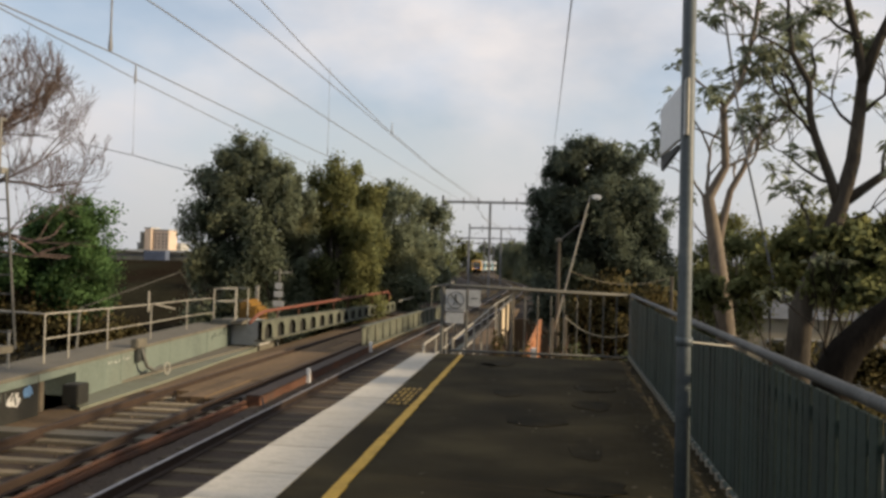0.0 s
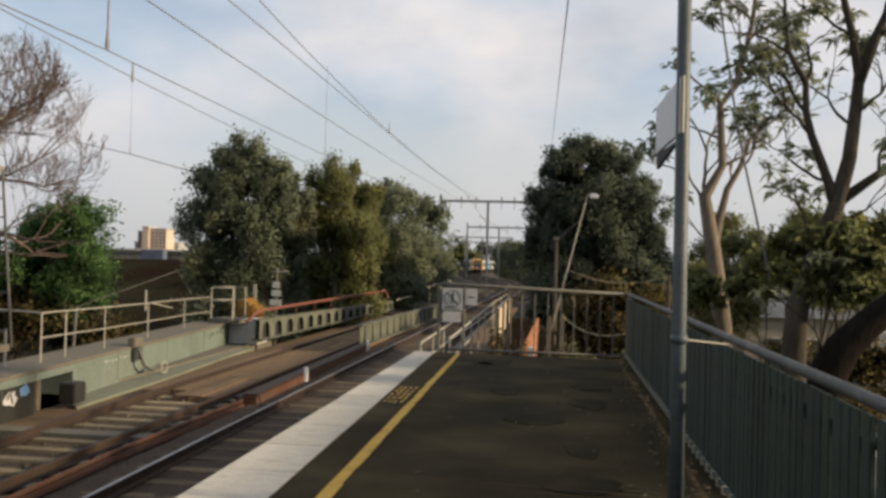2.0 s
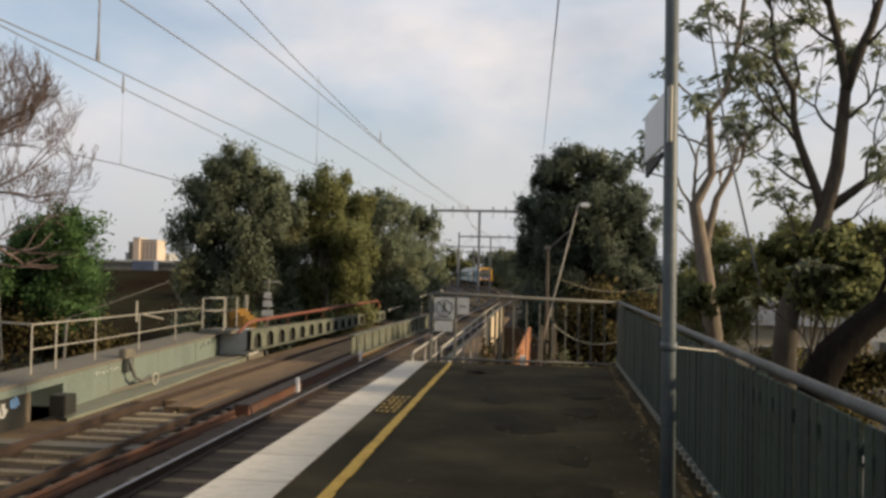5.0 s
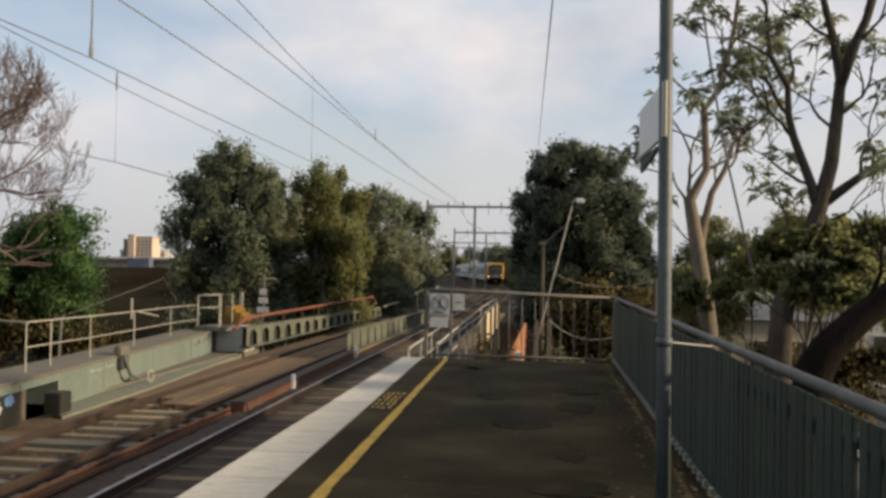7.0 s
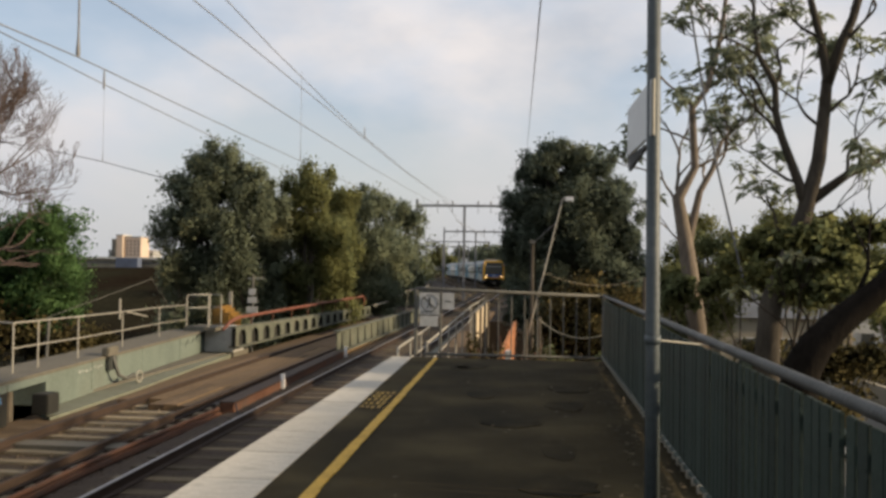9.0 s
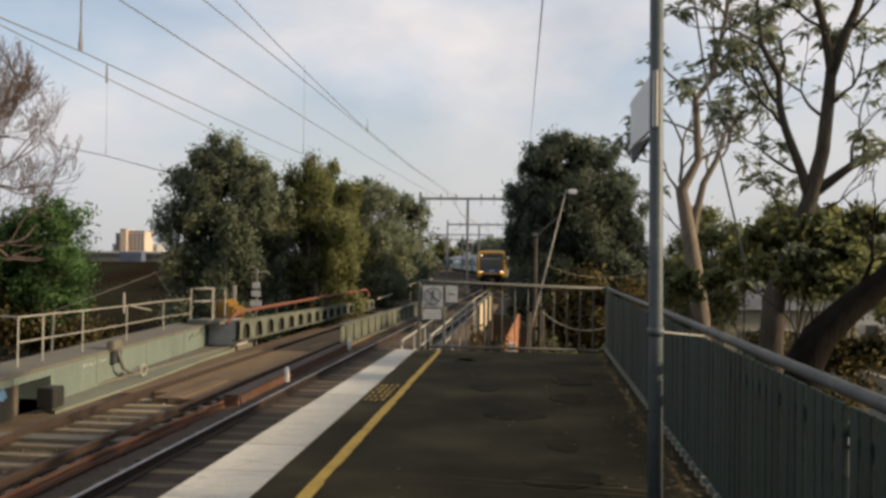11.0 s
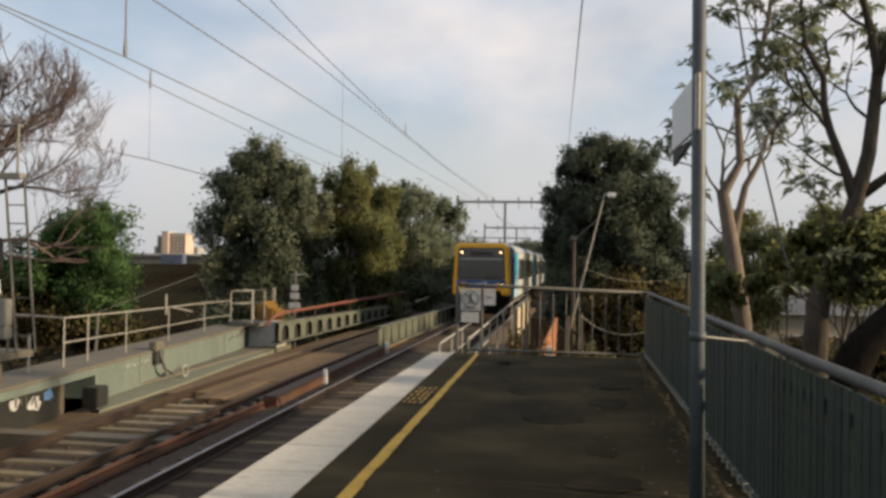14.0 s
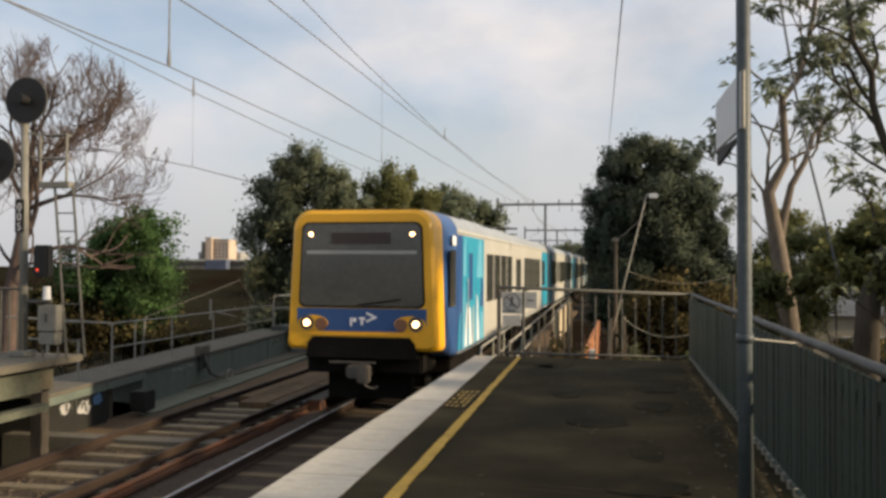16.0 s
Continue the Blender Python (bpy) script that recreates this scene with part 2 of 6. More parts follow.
M["t_black"] = mat("train_underframe_black", (0.009, 0.008, 0.007), 0.9, 0.3, 3, 20, 0.3, spec=0.1)
M["t_steel"] = mat("train_coupler_steel", (0.10, 0.092, 0.082), 0.55, 0.2, 5, 30, 0.2, metal=0.5)
M["t_glass"] = mat("train_dark_glass", (.055, .058, .056), 0.08, 0.1, 1, 10, 0.0, spec=0.6)
M["t_screen"] = mat("train_windscreen_glass", (.085, .085, .076), 0.12, 0.15, 1.2, 10, 0.0, spec=0.5)
M["t_band"] = mat("grey_visor_band", (0.34, 0.35, 0.33), 0.5, 0.1, 2, 20, 0.0)
M["t_lamp"] = mat("lit_headlamp", (1.0, .62, .30), 0.3, 0.0, 1, 10, 0.0, emit=5.0)
M["t_lamp_dim"] = mat("unlit_tail_lamp", (0.20, 0.10, 0.06), 0.25, 0.1, 1, 10, 0.0)
M["t_logo"] = mat("white_logo_vinyl", (0.75, 0.76, 0.78), 0.5, 0.03, 1, 10, 0.0)
M["sig_red"] = mat("lit_red_signal", (0.8, 0.07, 0.04), 0.3, 0.0, 1, 10, 0.0, emit=0.7)


def leafy(m, share_through=0.55):
    """Lets part of the light through a leaf's blade."""
    nd, ln = m.node_tree.nodes, m.node_tree.links
    b, out = nd["Principled BSDF"], nd["Material Output"]
    tr, mx = nd.new("ShaderNodeBsdfTranslucent"), nd.new("ShaderNodeMixShader")
    ln.new(b.inputs["Base Color"].links[0].from_socket, tr.inputs["Color"])
    mx.inputs["Fac"].default_value = share_through
    ln.new(b.outputs["BSDF"], mx.inputs[1])
    ln.new(tr.outputs["BSDF"], mx.inputs[2])
    ln.new(mx.outputs["Shader"], out.inputs["Surface"])


for _k in ("leaf_dark", "leaf_olive", "leaf_cypress", "leaf_green", "leaf_near", "bush"):
    leafy(M[_k])


# ---- mesh helpers ----
def part(name, bm, material, parent=None, label="", smooth=False):
    bmesh.ops.recalc_face_normals(bm, faces=bm.faces[:])
    me = bpy.data.meshes.new(name)
    bm.to_mesh(me)
    bm.free()
    me.materials.append(M[material] if isinstance(material, str) else material)
    if smooth:
        me.polygons.foreach_set("use_smooth", [True] * len(me.polygons))
    ob = new(name, me)
    if parent is not None:
        ob.parent = parent
    if label:
        ob["label"] = label
    return ob


def thing(name, label, category, m=None, group="", kind=""):
    ob = new(name)
    ob.empty_display_size = 0.2
    if m is not None:
        ob.matrix_basis = m
    return tagged(ob, label, category, group, kind)


def share(ob, parent, m, name=None):
    """Another object on the same mesh, under parent."""
    o = new(name or ob.name.split(".")[0], ob.data)
    o.parent = parent
    o.matrix_basis = m
    return o


def box(bm, x0, x1, y0, y1, z0, z1, bevel=0.0):
    vs = [bm.verts.new((x, y, z)) for z in (z0, z1) for x, y in ((x0, y0), (x1, y0), (x1, y1), (x0, y1))]
    fs = [bm.faces.new([vs[i] for i in f]) for f in ((3, 2, 1, 0), (4, 5, 6, 7), (0, 1, 5, 4), (1, 2, 6, 5), (2, 3, 7, 6), (3, 0, 4, 7))]
    if bevel:
        es = {e for f in fs for e in f.edges}
        bmesh.ops.bevel(bm, geom=list(es), offset=bevel, segments=2, affect="EDGES")
    return bm


def bbox(*a, bevel=0.0):
    return box(bmesh.new(), *a, bevel=bevel)


def prism(bm, poly, z0, z1):
    """An upright prism over a plan polygon; z0, z1 numbers or one value a corner."""
    n = len(poly)
    lo = [bm.verts.new((p[0], p[1], z0)) for p in poly]
    hi = [bm.verts.new((p[0], p[1], z1[i] if isinstance(z1, (list, tuple)) else z1)) for i, p in enumerate(poly)]
    bm.faces.new(lo[::-1])
    bm.faces.new(hi)
    for i in range(n):
        j = (i + 1) % n
        bm.faces.new((lo[i], lo[j], hi[j], hi[i]))
    return bm


def tube(bm, pts, radii, n=8, caps=True):
    """A round bar through pts; radii: one number or one a point."""
    pts = [Vector(p) for p in pts]
    if not isinstance(radii, (list, tuple)):
        radii = [radii] * len(pts)
    rings, side = [], None
    for i, p in enumerate(pts):
        d = (pts[min(i + 1, len(pts) - 1)] - pts[max(i - 1, 0)]).normalized()
        if side is None:
            side = d.orthogonal().normalized()
        side = (side - d * side.dot(d)).normalized()
        up = d.cross(side)
        rings.append([bm.verts.new(p + (side * math.cos(a) + up * math.sin(a)) * radii[i]) for a in (2 * math.pi * k / n for k in range(n))])
    for a, b in zip(rings, rings[1:]):
        for k in range(n):
            bm.faces.new((a[k], a[(k + 1) % n], b[(k + 1) % n], b[k]))
    if caps:
        bm.faces.new(rings[0][::-1])
        bm.faces.new(rings[-1])
    return bm


def bar(*a, **k):
    return tube(bmesh.new(), *a, **k)


def sag(p, q, drop, n=14):
    p, q = Vector(p), Vector(q)
    return [p.lerp(q, i / n) - Vector((0, 0, drop * 4 * (i / n) * (1 - i / n))) for i in range(n + 1)]


def plate(bm, corners, thick, normal):
    """A flat sheet with thickness from its corners in order."""
    nv = Vector(normal).normalized() * thick
    a = [bm.verts.new(Vector(c)) for c in corners]
    b = [bm.verts.new(Vector(c) + nv) for c in corners]
    bm.faces.new(a)
    bm.faces.new(b[::-1])
    n = len(a)
    for i in range(n):
        bm.faces.new((a[i], b[i], b[(i + 1) % n], a[(i + 1) % n]))
    return bm


def disc(bm, c, axis, r, depth, n=24):
    c, axis = Vector(c), Vector(axis).normalized()
    return tube(bm, [c, c + axis * depth], r, n)


# ---- the line of the tracks ----
LINE = [(-60, -4.2), (0, -4.3), (15, -4.3), (28, -4.1), (41, -3.93), (62.7, -3.65), (77, -3.4), (95, -3.3), (111, -3.66), (124, -4.59),
        (145, -6.75), (179, -12.2), (207, -16.5), (233, -19.4), (260, -20.3), (300, -18.8), (360, -14.0), (480, -2.0)]
_ly = np.arange(-60, 480.5, 1.0)
_lx = np.interp(_ly, [p[0] for p in LINE], [p[1] for p in LINE])
for _ in range(3):
    _pad = np.pad(_lx, 6, mode="edge")
    _lx = np.convolve(_pad, np.ones(13) / 13, mode="valid")
_ls = np.concatenate([[0], np.cumsum(np.hypot(np.diff(_lx), np.diff(_ly)))])
RAIL_Z = -1.15
FAR = -3.38                             # the other track's offset


def track_x(y, off=0.0):
    return float(np.interp(y, _ly, _lx)) + off


def along(s):
    """Place on the near track at the length s."""
    return Vector((float(np.interp(s, _ls, _lx)), float(np.interp(s, _ls, _ly)), RAIL_Z))


def far_drop(y):                        # the far track lies lower as far as the bridge
    return -.2 * min(1.0, max(0.0, (90 - y) / 30))


def edge_x(y):                          # platform edge
    return -2.44 + 0.0107 * y


def fence_x(y):                         # fence along the platform's back
    return 1.20 + 0.0165 * y


# ---- ground and the large structure ----
GZ = -5.6
bm = bmesh.new()
bmesh.ops.create_grid(bm, x_segments=60, y_segments=60, size=2500)
for v in bm.verts:
    v.co.z = GZ + noise.noise(v.co * 0.01) * 0.3
tagged(part("ground", bm, "ground"), "dark scrubby low ground around the line", "ground", kind="structure")

# street behind the platform, below the fence
bm = bmesh.new()
prism(bm, [(9, -40), (17, -40), (17, 200), (9, 200)], GZ + 0.2, GZ + 0.45)
tagged(part("road", bm, "road"), "grey asphalt street below the platform", "road", kind="structure")

# platform body and its surface
Y0, Y1 = -14.0, 15.17
bm = bmesh.new()
prism(bm, [(edge_x(Y0) + 0.25, Y0), (fence_x(Y0) + 0.15, Y0), (fence_x(Y1) + 0.15, Y1), (edge_x(Y1) + 0.25, Y1)], GZ, -0.14)
tagged(part("platform_base", bm, "concrete"), "weathered concrete platform wall", "platform", kind="structure")
bm = bmesh.new()
ny = 60
rows_ = []
for i in range(ny + 1):
    y = Y0 + (Y1 - Y0) * i / ny
    r = []
    for j in range(13):
        x = -1.72 - 0.013 * y + (fence_x(y) + 0.15 + 1.72 + 0.013 * y) * j / 12
        r.append(bm.verts.new((x, y, noise.noise(Vector((x, y, 3)) * 0.9) * 0.006)))
    rows_.append(r)
for a, b in zip(rows_, rows_[1:]):
    for j in range(12):
        bm.faces.new((a[j], a[j + 1], b[j + 1], b[j]))
res = bmesh.ops.extrude_face_region(bm, geom=bm.faces[:])
for v in res["geom"]:
    if isinstance(v, bmesh.types.BMVert):
        v.co.z -= 0.13
floor_ob = tagged(part("platform_floor", bm, "asphalt"), "dark patched asphalt platform surface", "platform", kind="structure")

rp_ = random.Random(77)
for _ in range(9):
    px, py, pw, pl = rp_.uniform(-1.0, .7), rp_.uniform(4.5, 14), rp_.uniform(.25, .7), rp_.uniform(.3, 1.0)
    ring = [(px + pw * .5 * math.cos(a) * rp_.uniform(.75, 1.1), py + pl * .5 * math.sin(a) * rp_.uniform(.75, 1.1)) for a in (2 * math.pi * k / 14 for k in range(14))]
    tagged(part("asphalt_patch", prism(bmesh.new(), ring, -.02, .0075), "asphalt_patch"), "slightly darker patch in the platform asphalt", "asphalt patch", kind="structure")

# white edge stones
coping = thing("platform_edge", "worn white-painted concrete platform edge stones", "platform edge", kind="structure")
y = Y0
k = 0
rnd = random.Random(4)
while y < Y1 - 0.2:
    ln_ = 0.92
    y2 = min(y + ln_, Y1 - 0.02)
    bm = bmesh.new()
    e0, e1 = edge_x(y), edge_x(y2)
    i0, i1 = -1.725 - 0.013 * y, -1.725 - 0.013 * y2
    prism(bm, [(e0, y + 0.006), (i0, y + 0.006), (i1, y2 - 0.006), (e1, y2 - 0.006)], -0.16, 0.004 + rnd.uniform(-0.003, 0.004))
    part("edge_stone", bm, "white_paint", coping)
    y = y2
# yellow line, in worn runs
bm = bmesh.new()
y = Y0
while y < 14.75:
    y2 = y + 0.5
    a, b, c, d = [(-1.47 - 0.003 * yy + rnd.uniform(-0.008, 0.008), yy) for yy in (y, y2)] + [(-1.36 - 0.0055 * yy + rnd.uniform(-0.008, 0.008), yy) for yy in (y2, y)]
    prism(bm, [a, d, c, b], 0.001, 0.010)
    y = y2
tagged(part("yellow_line", bm, "yellow_paint"), "worn yellow safety line painted on the asphalt", "painted line", kind="structure")
# the stencilled warning beside the line
stencil = thing("platform_stencil", "faded yellow stencilled lettering on the asphalt", "floor marking", kind="structure")
for i in range(4):
    for j in range(5):
        x0 = -1.80 + 0.066 * i + rnd.uniform(-.006, .006)
        y0 = 9.55 + 0.27 * j
        bm = bbox(x0, x0 + 0.034, y0, y0 + rnd.uniform(0.12, 0.2), 0.002, 0.009)
        part("letter_bar", bm, "faded_yellow", stencil)

# the other platform, across the tracks
FX = -9.02
other = thing("far_platform", "concrete platform end across the tracks on a steel frame", "platform", kind="structure")
part("slab", bbox(-14, FX, -14, 13.6, -0.10, 0.02, bevel=0.01), "concrete", other)
part("edge_beam", bbox(-14, FX - 0.30, -14, 13.2, -0.56, -0.105), "girder", other)
part("lower_beam", bbox(FX - 0.25, FX - 0.05, -14, 12.75, -0.84, -0.72), "girder", other)
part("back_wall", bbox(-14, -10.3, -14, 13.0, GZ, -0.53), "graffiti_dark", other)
for yy in (4, 6.5, 9, 11.3, 12.9):
    part("leg", bbox(FX - 0.5, FX - 0.3, yy, yy + 0.2, GZ, -0.525), "wood_post", other)

# track bed: solid banks, and the bridge between them
bm = bmesh.new()
prev = None
for y in list(range(-60, 15, 5)) + [14.2]:
    c = track_x(y) + FAR / 2
    ring = [bm.verts.new((c + dx, y, z)) for dx, z in ((-9.5, GZ - .3), (-3.55, RAIL_Z - 0.52), (-.15, RAIL_Z - 0.52), (.1, RAIL_Z - 0.3), (3.4, RAIL_Z - 0.3), (3.8, GZ - .3))]
    if prev:
        for k in range(5):
            bm.faces.new((prev[k], prev[k + 1], ring[k + 1], ring[k]))
    prev = ring
bm.faces.new(prev)
tagged(part("track_bank", bm, "ballast"), "rust-brown ballast bed of the line", "track bed", kind="structure")
bm = bmesh.new()
prev = None
for y in [50, 54] + list(range(58, 480, 6)):
    c = track_x(y) + FAR / 2
    ring = [bm.verts.new((c + dx, y, z)) for dx, z in ((-13, GZ - .3), (-4.6, RAIL_Z - 0.35), (4.4, RAIL_Z - 0.35), (12, GZ - .3))]
    if prev:
        for k in range(3):
            bm.faces.new((prev[k], prev[k + 1], ring[k + 1], ring[k]))
    else:
        bm.faces.new(ring)
    prev = ring
tagged(part("far_track_bank", bm, "ballast"), "brown ballast bank beyond the bridge", "track bed", kind="structure")

bridge = thing("rail_bridge", "old steel rail bridge with a brown timber deck", "bridge", kind="structure")
bm = bmesh.new()
prism(bm, [(-10.2, 14), (-6.1, 14), (-5.75, 50.2), (-9.6, 50.2)], -2.2, -1.62)
part("deck", bm, "deck_timber", bridge)
bm = bmesh.new()
prism(bm, [(-6.096, 14), (-2.5, 14), (-2.3, 50.2), (-5.746, 50.2)], -2.2, -1.42)
part("deck", bm, "deck_timber", bridge)
part("abutment", bbox(-10.6, -2.3, 13.6, 14.0, GZ, -1.45), "concrete", bridge)


def rail_run(name, off, y0, y1, step, parent, top_mat="rail_top", drop=None):
    """One rail: foot, web and head in section, with the worn head a part of its own."""
    ys = np.arange(y0, y1 + step, step)
    sec = [(-0.07, 0.0), (0.07, 0.0), (0.07, 0.015), (0.012, 0.03), (0.012, 0.11), (0.034, 0.118), (0.034, 0.145), (-0.034, 0.145), (-0.034, 0.118), (-0.012, 0.11), (-0.012, 0.03), (-0.07, 0.015)]
    bm = bmesh.new()
    prev = None
    for y in ys:
        c, dz = track_x(y) + off, (drop(y) if drop else 0)
        ring = [bm.verts.new((c + a, y, RAIL_Z + dz - 0.15 + b)) for a, b in sec]
        if prev:
            for k in range(len(sec)):
                bm.faces.new((prev[k], prev[(k + 1) % len(sec)], ring[(k + 1) % len(sec)], ring[k]))
        else:
            bm.faces.new(ring[::-1])
        prev = ring
    bm.faces.new(prev)
    r = part(name, bm, "rail_side", parent)
    bm = bmesh.new()
    prev = None
    for y in ys:
        c, dz = track_x(y) + off, (drop(y) if drop else 0)
        ring = [bm.verts.new((c + a, y, RAIL_Z + dz + b)) for a, b in ((-0.026, -0.004), (0.026, -0.004), (0.022, 0.004), (-0.022, 0.004))]
        if prev:
            for k in range(4):
                bm.faces.new((prev[k], prev[(k + 1) % 4], ring[(k + 1) % 4], ring[k]))
        prev = ring
    part("running_surface", bm, top_mat, r)
    return r


def track(name, off, label):
    t = thing(name, label, "railway track", kind="structure")
    for side in (-0.8, 0.8):
        rail_run("rail", off + side, -40, 470, 3, t, "rail_top" if off == 0 else "rail_side", None if off == 0 else far_drop)
    first = None
    y = 4.0
    while y < 100:
        dz = 0 if off == 0 else far_drop(y)
        if first is None:
            first = part("sleeper", bbox(-1.25, 1.25, -0.115, 0.115, -0.115, 0.0, bevel=0.012), "sleeper" if off == 0 else "sleeper_pale", t)
            first.matrix_basis = pose(track_x(y, off), y, RAIL_Z + dz - 0.152)
        else:
            share(first, t, pose(track_x(y, off) + rnd.uniform(-.05, .05), y, RAIL_Z + dz - 0.155 + rnd.uniform(-.012, .004), rnd.uniform(-1.5, 1.5), rnd.uniform(-.5, .5), rnd.uniform(-1.6, 1.6)))
        y += 0.66 + rnd.uniform(-.03, .03)
    bm = bmesh.new()
    while y < 330:
        c = track_x(y, off)
        box(bm, c - 1.25, c + 1.25, y - .12, y + .12, RAIL_Z - .29, RAIL_Z - .155)
        y += 0.7
    tagged(part("distant_sleepers", bm, "sleeper", t), kind="stuff")
    return t


near_track = track("track_near", 0.0, "railway track with brown timber sleepers and worn rails")
far_track = track("track_far", FAR, "railway track with rusty rails and weathered timber sleepers")

# ballast packed between the sleepers
def infill(name, off, drop, y0, y1, wide, label):
    bm = bmesh.new()
    prev = None
    y = y0
    while y <= y1:
        c = track_x(y) + off
        ring = []
        for k in range(13):
            x = c - wide + 2 * wide * k / 12
            ring.append(bm.verts.new((x, y, RAIL_Z - drop + (far_drop(y) if off else 0) + .022 * noise.noise(Vector((x * 3, y * 3, off))) + .012 * noise.noise(Vector((x * 9, y * 9, off))))))
        if prev:
            for k in range(12):
                bm.faces.new((prev[k], prev[k + 1], ring[k + 1], ring[k]))
        prev = ring
        y += .16
    tagged(part(name, bm, "ballast", smooth=True), label, "ballast", kind="structure")


infill("ballast_near", 0.0, .168, 4, 60, 1.5, "grey-brown ballast packed round the near sleepers")
infill("ballast_far", FAR, .205, 4, 60, 1.45, "rust-brown ballast packed round the far sleepers")

# long timber boards laid flush between and beside the far rails on the bridge
rd = random.Random(29)
for lane, wide in ((-1.16, .26), (-.54, .32), (-.2, .32), (.14, .32), (.48, .30), (1.14, .24)):
    y = 17.6 + rd.uniform(0, 1.2)
    while y < 50:
        y2 = min(y + rd.uniform(2.6, 4.2), 50)
        c0, c1 = track_x(y, FAR) + lane, track_x(y2, FAR) + lane
        dz = rd.uniform(-.008, .008)
        bm = bmesh.new()
        prism(bm, [(c0 - wide / 2, y + .01), (c0 + wide / 2, y + .01), (c1 + wide / 2, y2 - .01), (c1 - wide / 2, y2 - .01)], RAIL_Z - .45, RAIL_Z - .275 + dz)
        part("deck_board", bm, "deck_timber", bridge)
        y = y2

# loose ballast stones, where they can be made out
bm = bmesh.new()
rs = random.Random(11)
vs_, fs_ = [], []
for _ in range(8000):
    y = 7 + 22 * rs.random() ** 1.3
    x = rs.uniform(-9.0, -2.9)
    if rs.random() < 0.35:
        x = rs.uniform(-7.2, -5.2)
    r = rs.uniform(0.022, 0.06)
    mid = min(abs(x - track_x(y)), abs(x - track_x(y) - FAR)) > 1.45
    z = RAIL_Z + (far_drop(y) if x < -5.95 else 0) - (.285 if mid else .205) + rs.uniform(-0.015, 0.01)
    if y > 16 and rs.random() < .5:
        continue
    b0 = len(vs_)
    for d in ((1, 0, 0), (0, 1, 0), (-1, 0, 0), (0, -1, 0), (0, 0, 1)):
        vs_.append((x + d[0] * r * rs.uniform(.6, 1.3), y + d[1] * r * rs.uniform(.6, 1.3), z + d[2] * r * rs.uniform(.5, 1)))
    fs_ += [(b0, b0 + 1, b0 + 4), (b0 + 1, b0 + 2, b0 + 4), (b0 + 2, b0 + 3, b0 + 4), (b0 + 3, b0, b0 + 4)]
bm.free()
me = bpy.data.meshes.new("ballast_stones")
me.from_pydata(vs_, [], fs_)
me.materials.append(M["stone"])
tagged(new("ballast_stones", me), "loose rusty ballast stones between the sleepers", "gravel", kind="stuff")


# ---- train ----
def rrect(w, z0, z1, r_top, r_bot, n=6):
    """Rounded rectangle, counter-clockwise, as (x, z)."""
    pts = []
    for cx, cz, r, a0 in ((w - r_bot, z0 + r_bot, r_bot, -90), (w - r_top, z1 - r_top, r_top, 0), (-(w - r_top), z1 - r_top, r_top, 90), (-(w - r_bot), z0 + r_bot, r_bot, 180)):
        for k in range(n + 1):
            a = radians(a0 + 90 * k / n)
            pts.append((cx + r * math.cos(a), cz + r * math.sin(a)))
    return pts


def loft(bm, rings, close=(True, True)):
    vr = [[bm.verts.new(p) for p in r] for r in rings]
    n = len(vr[0])
    for a, b in zip(vr, vr[1:]):
        for k in range(n):
            bm.faces.new((a[k], a[(k + 1) % n], b[(k + 1) % n], b[k]))
    if close[0]:
        bm.faces.new(vr[0][::-1])
    if close[1]:
        bm.faces.new(vr[-1])
    return bm


def slab_y(bm, pts, y, depth):
    """A plate facing -y, from its outline in (x, z)."""
    return loft(bm, [[(x, y, z) for x, z in pts], [(x, y + depth, z) for x, z in pts]])


CAR = 23.6
YF, YR = -3.55, -3.55 + CAR            # ends of a carriage about its front bogie
HW = 1.47


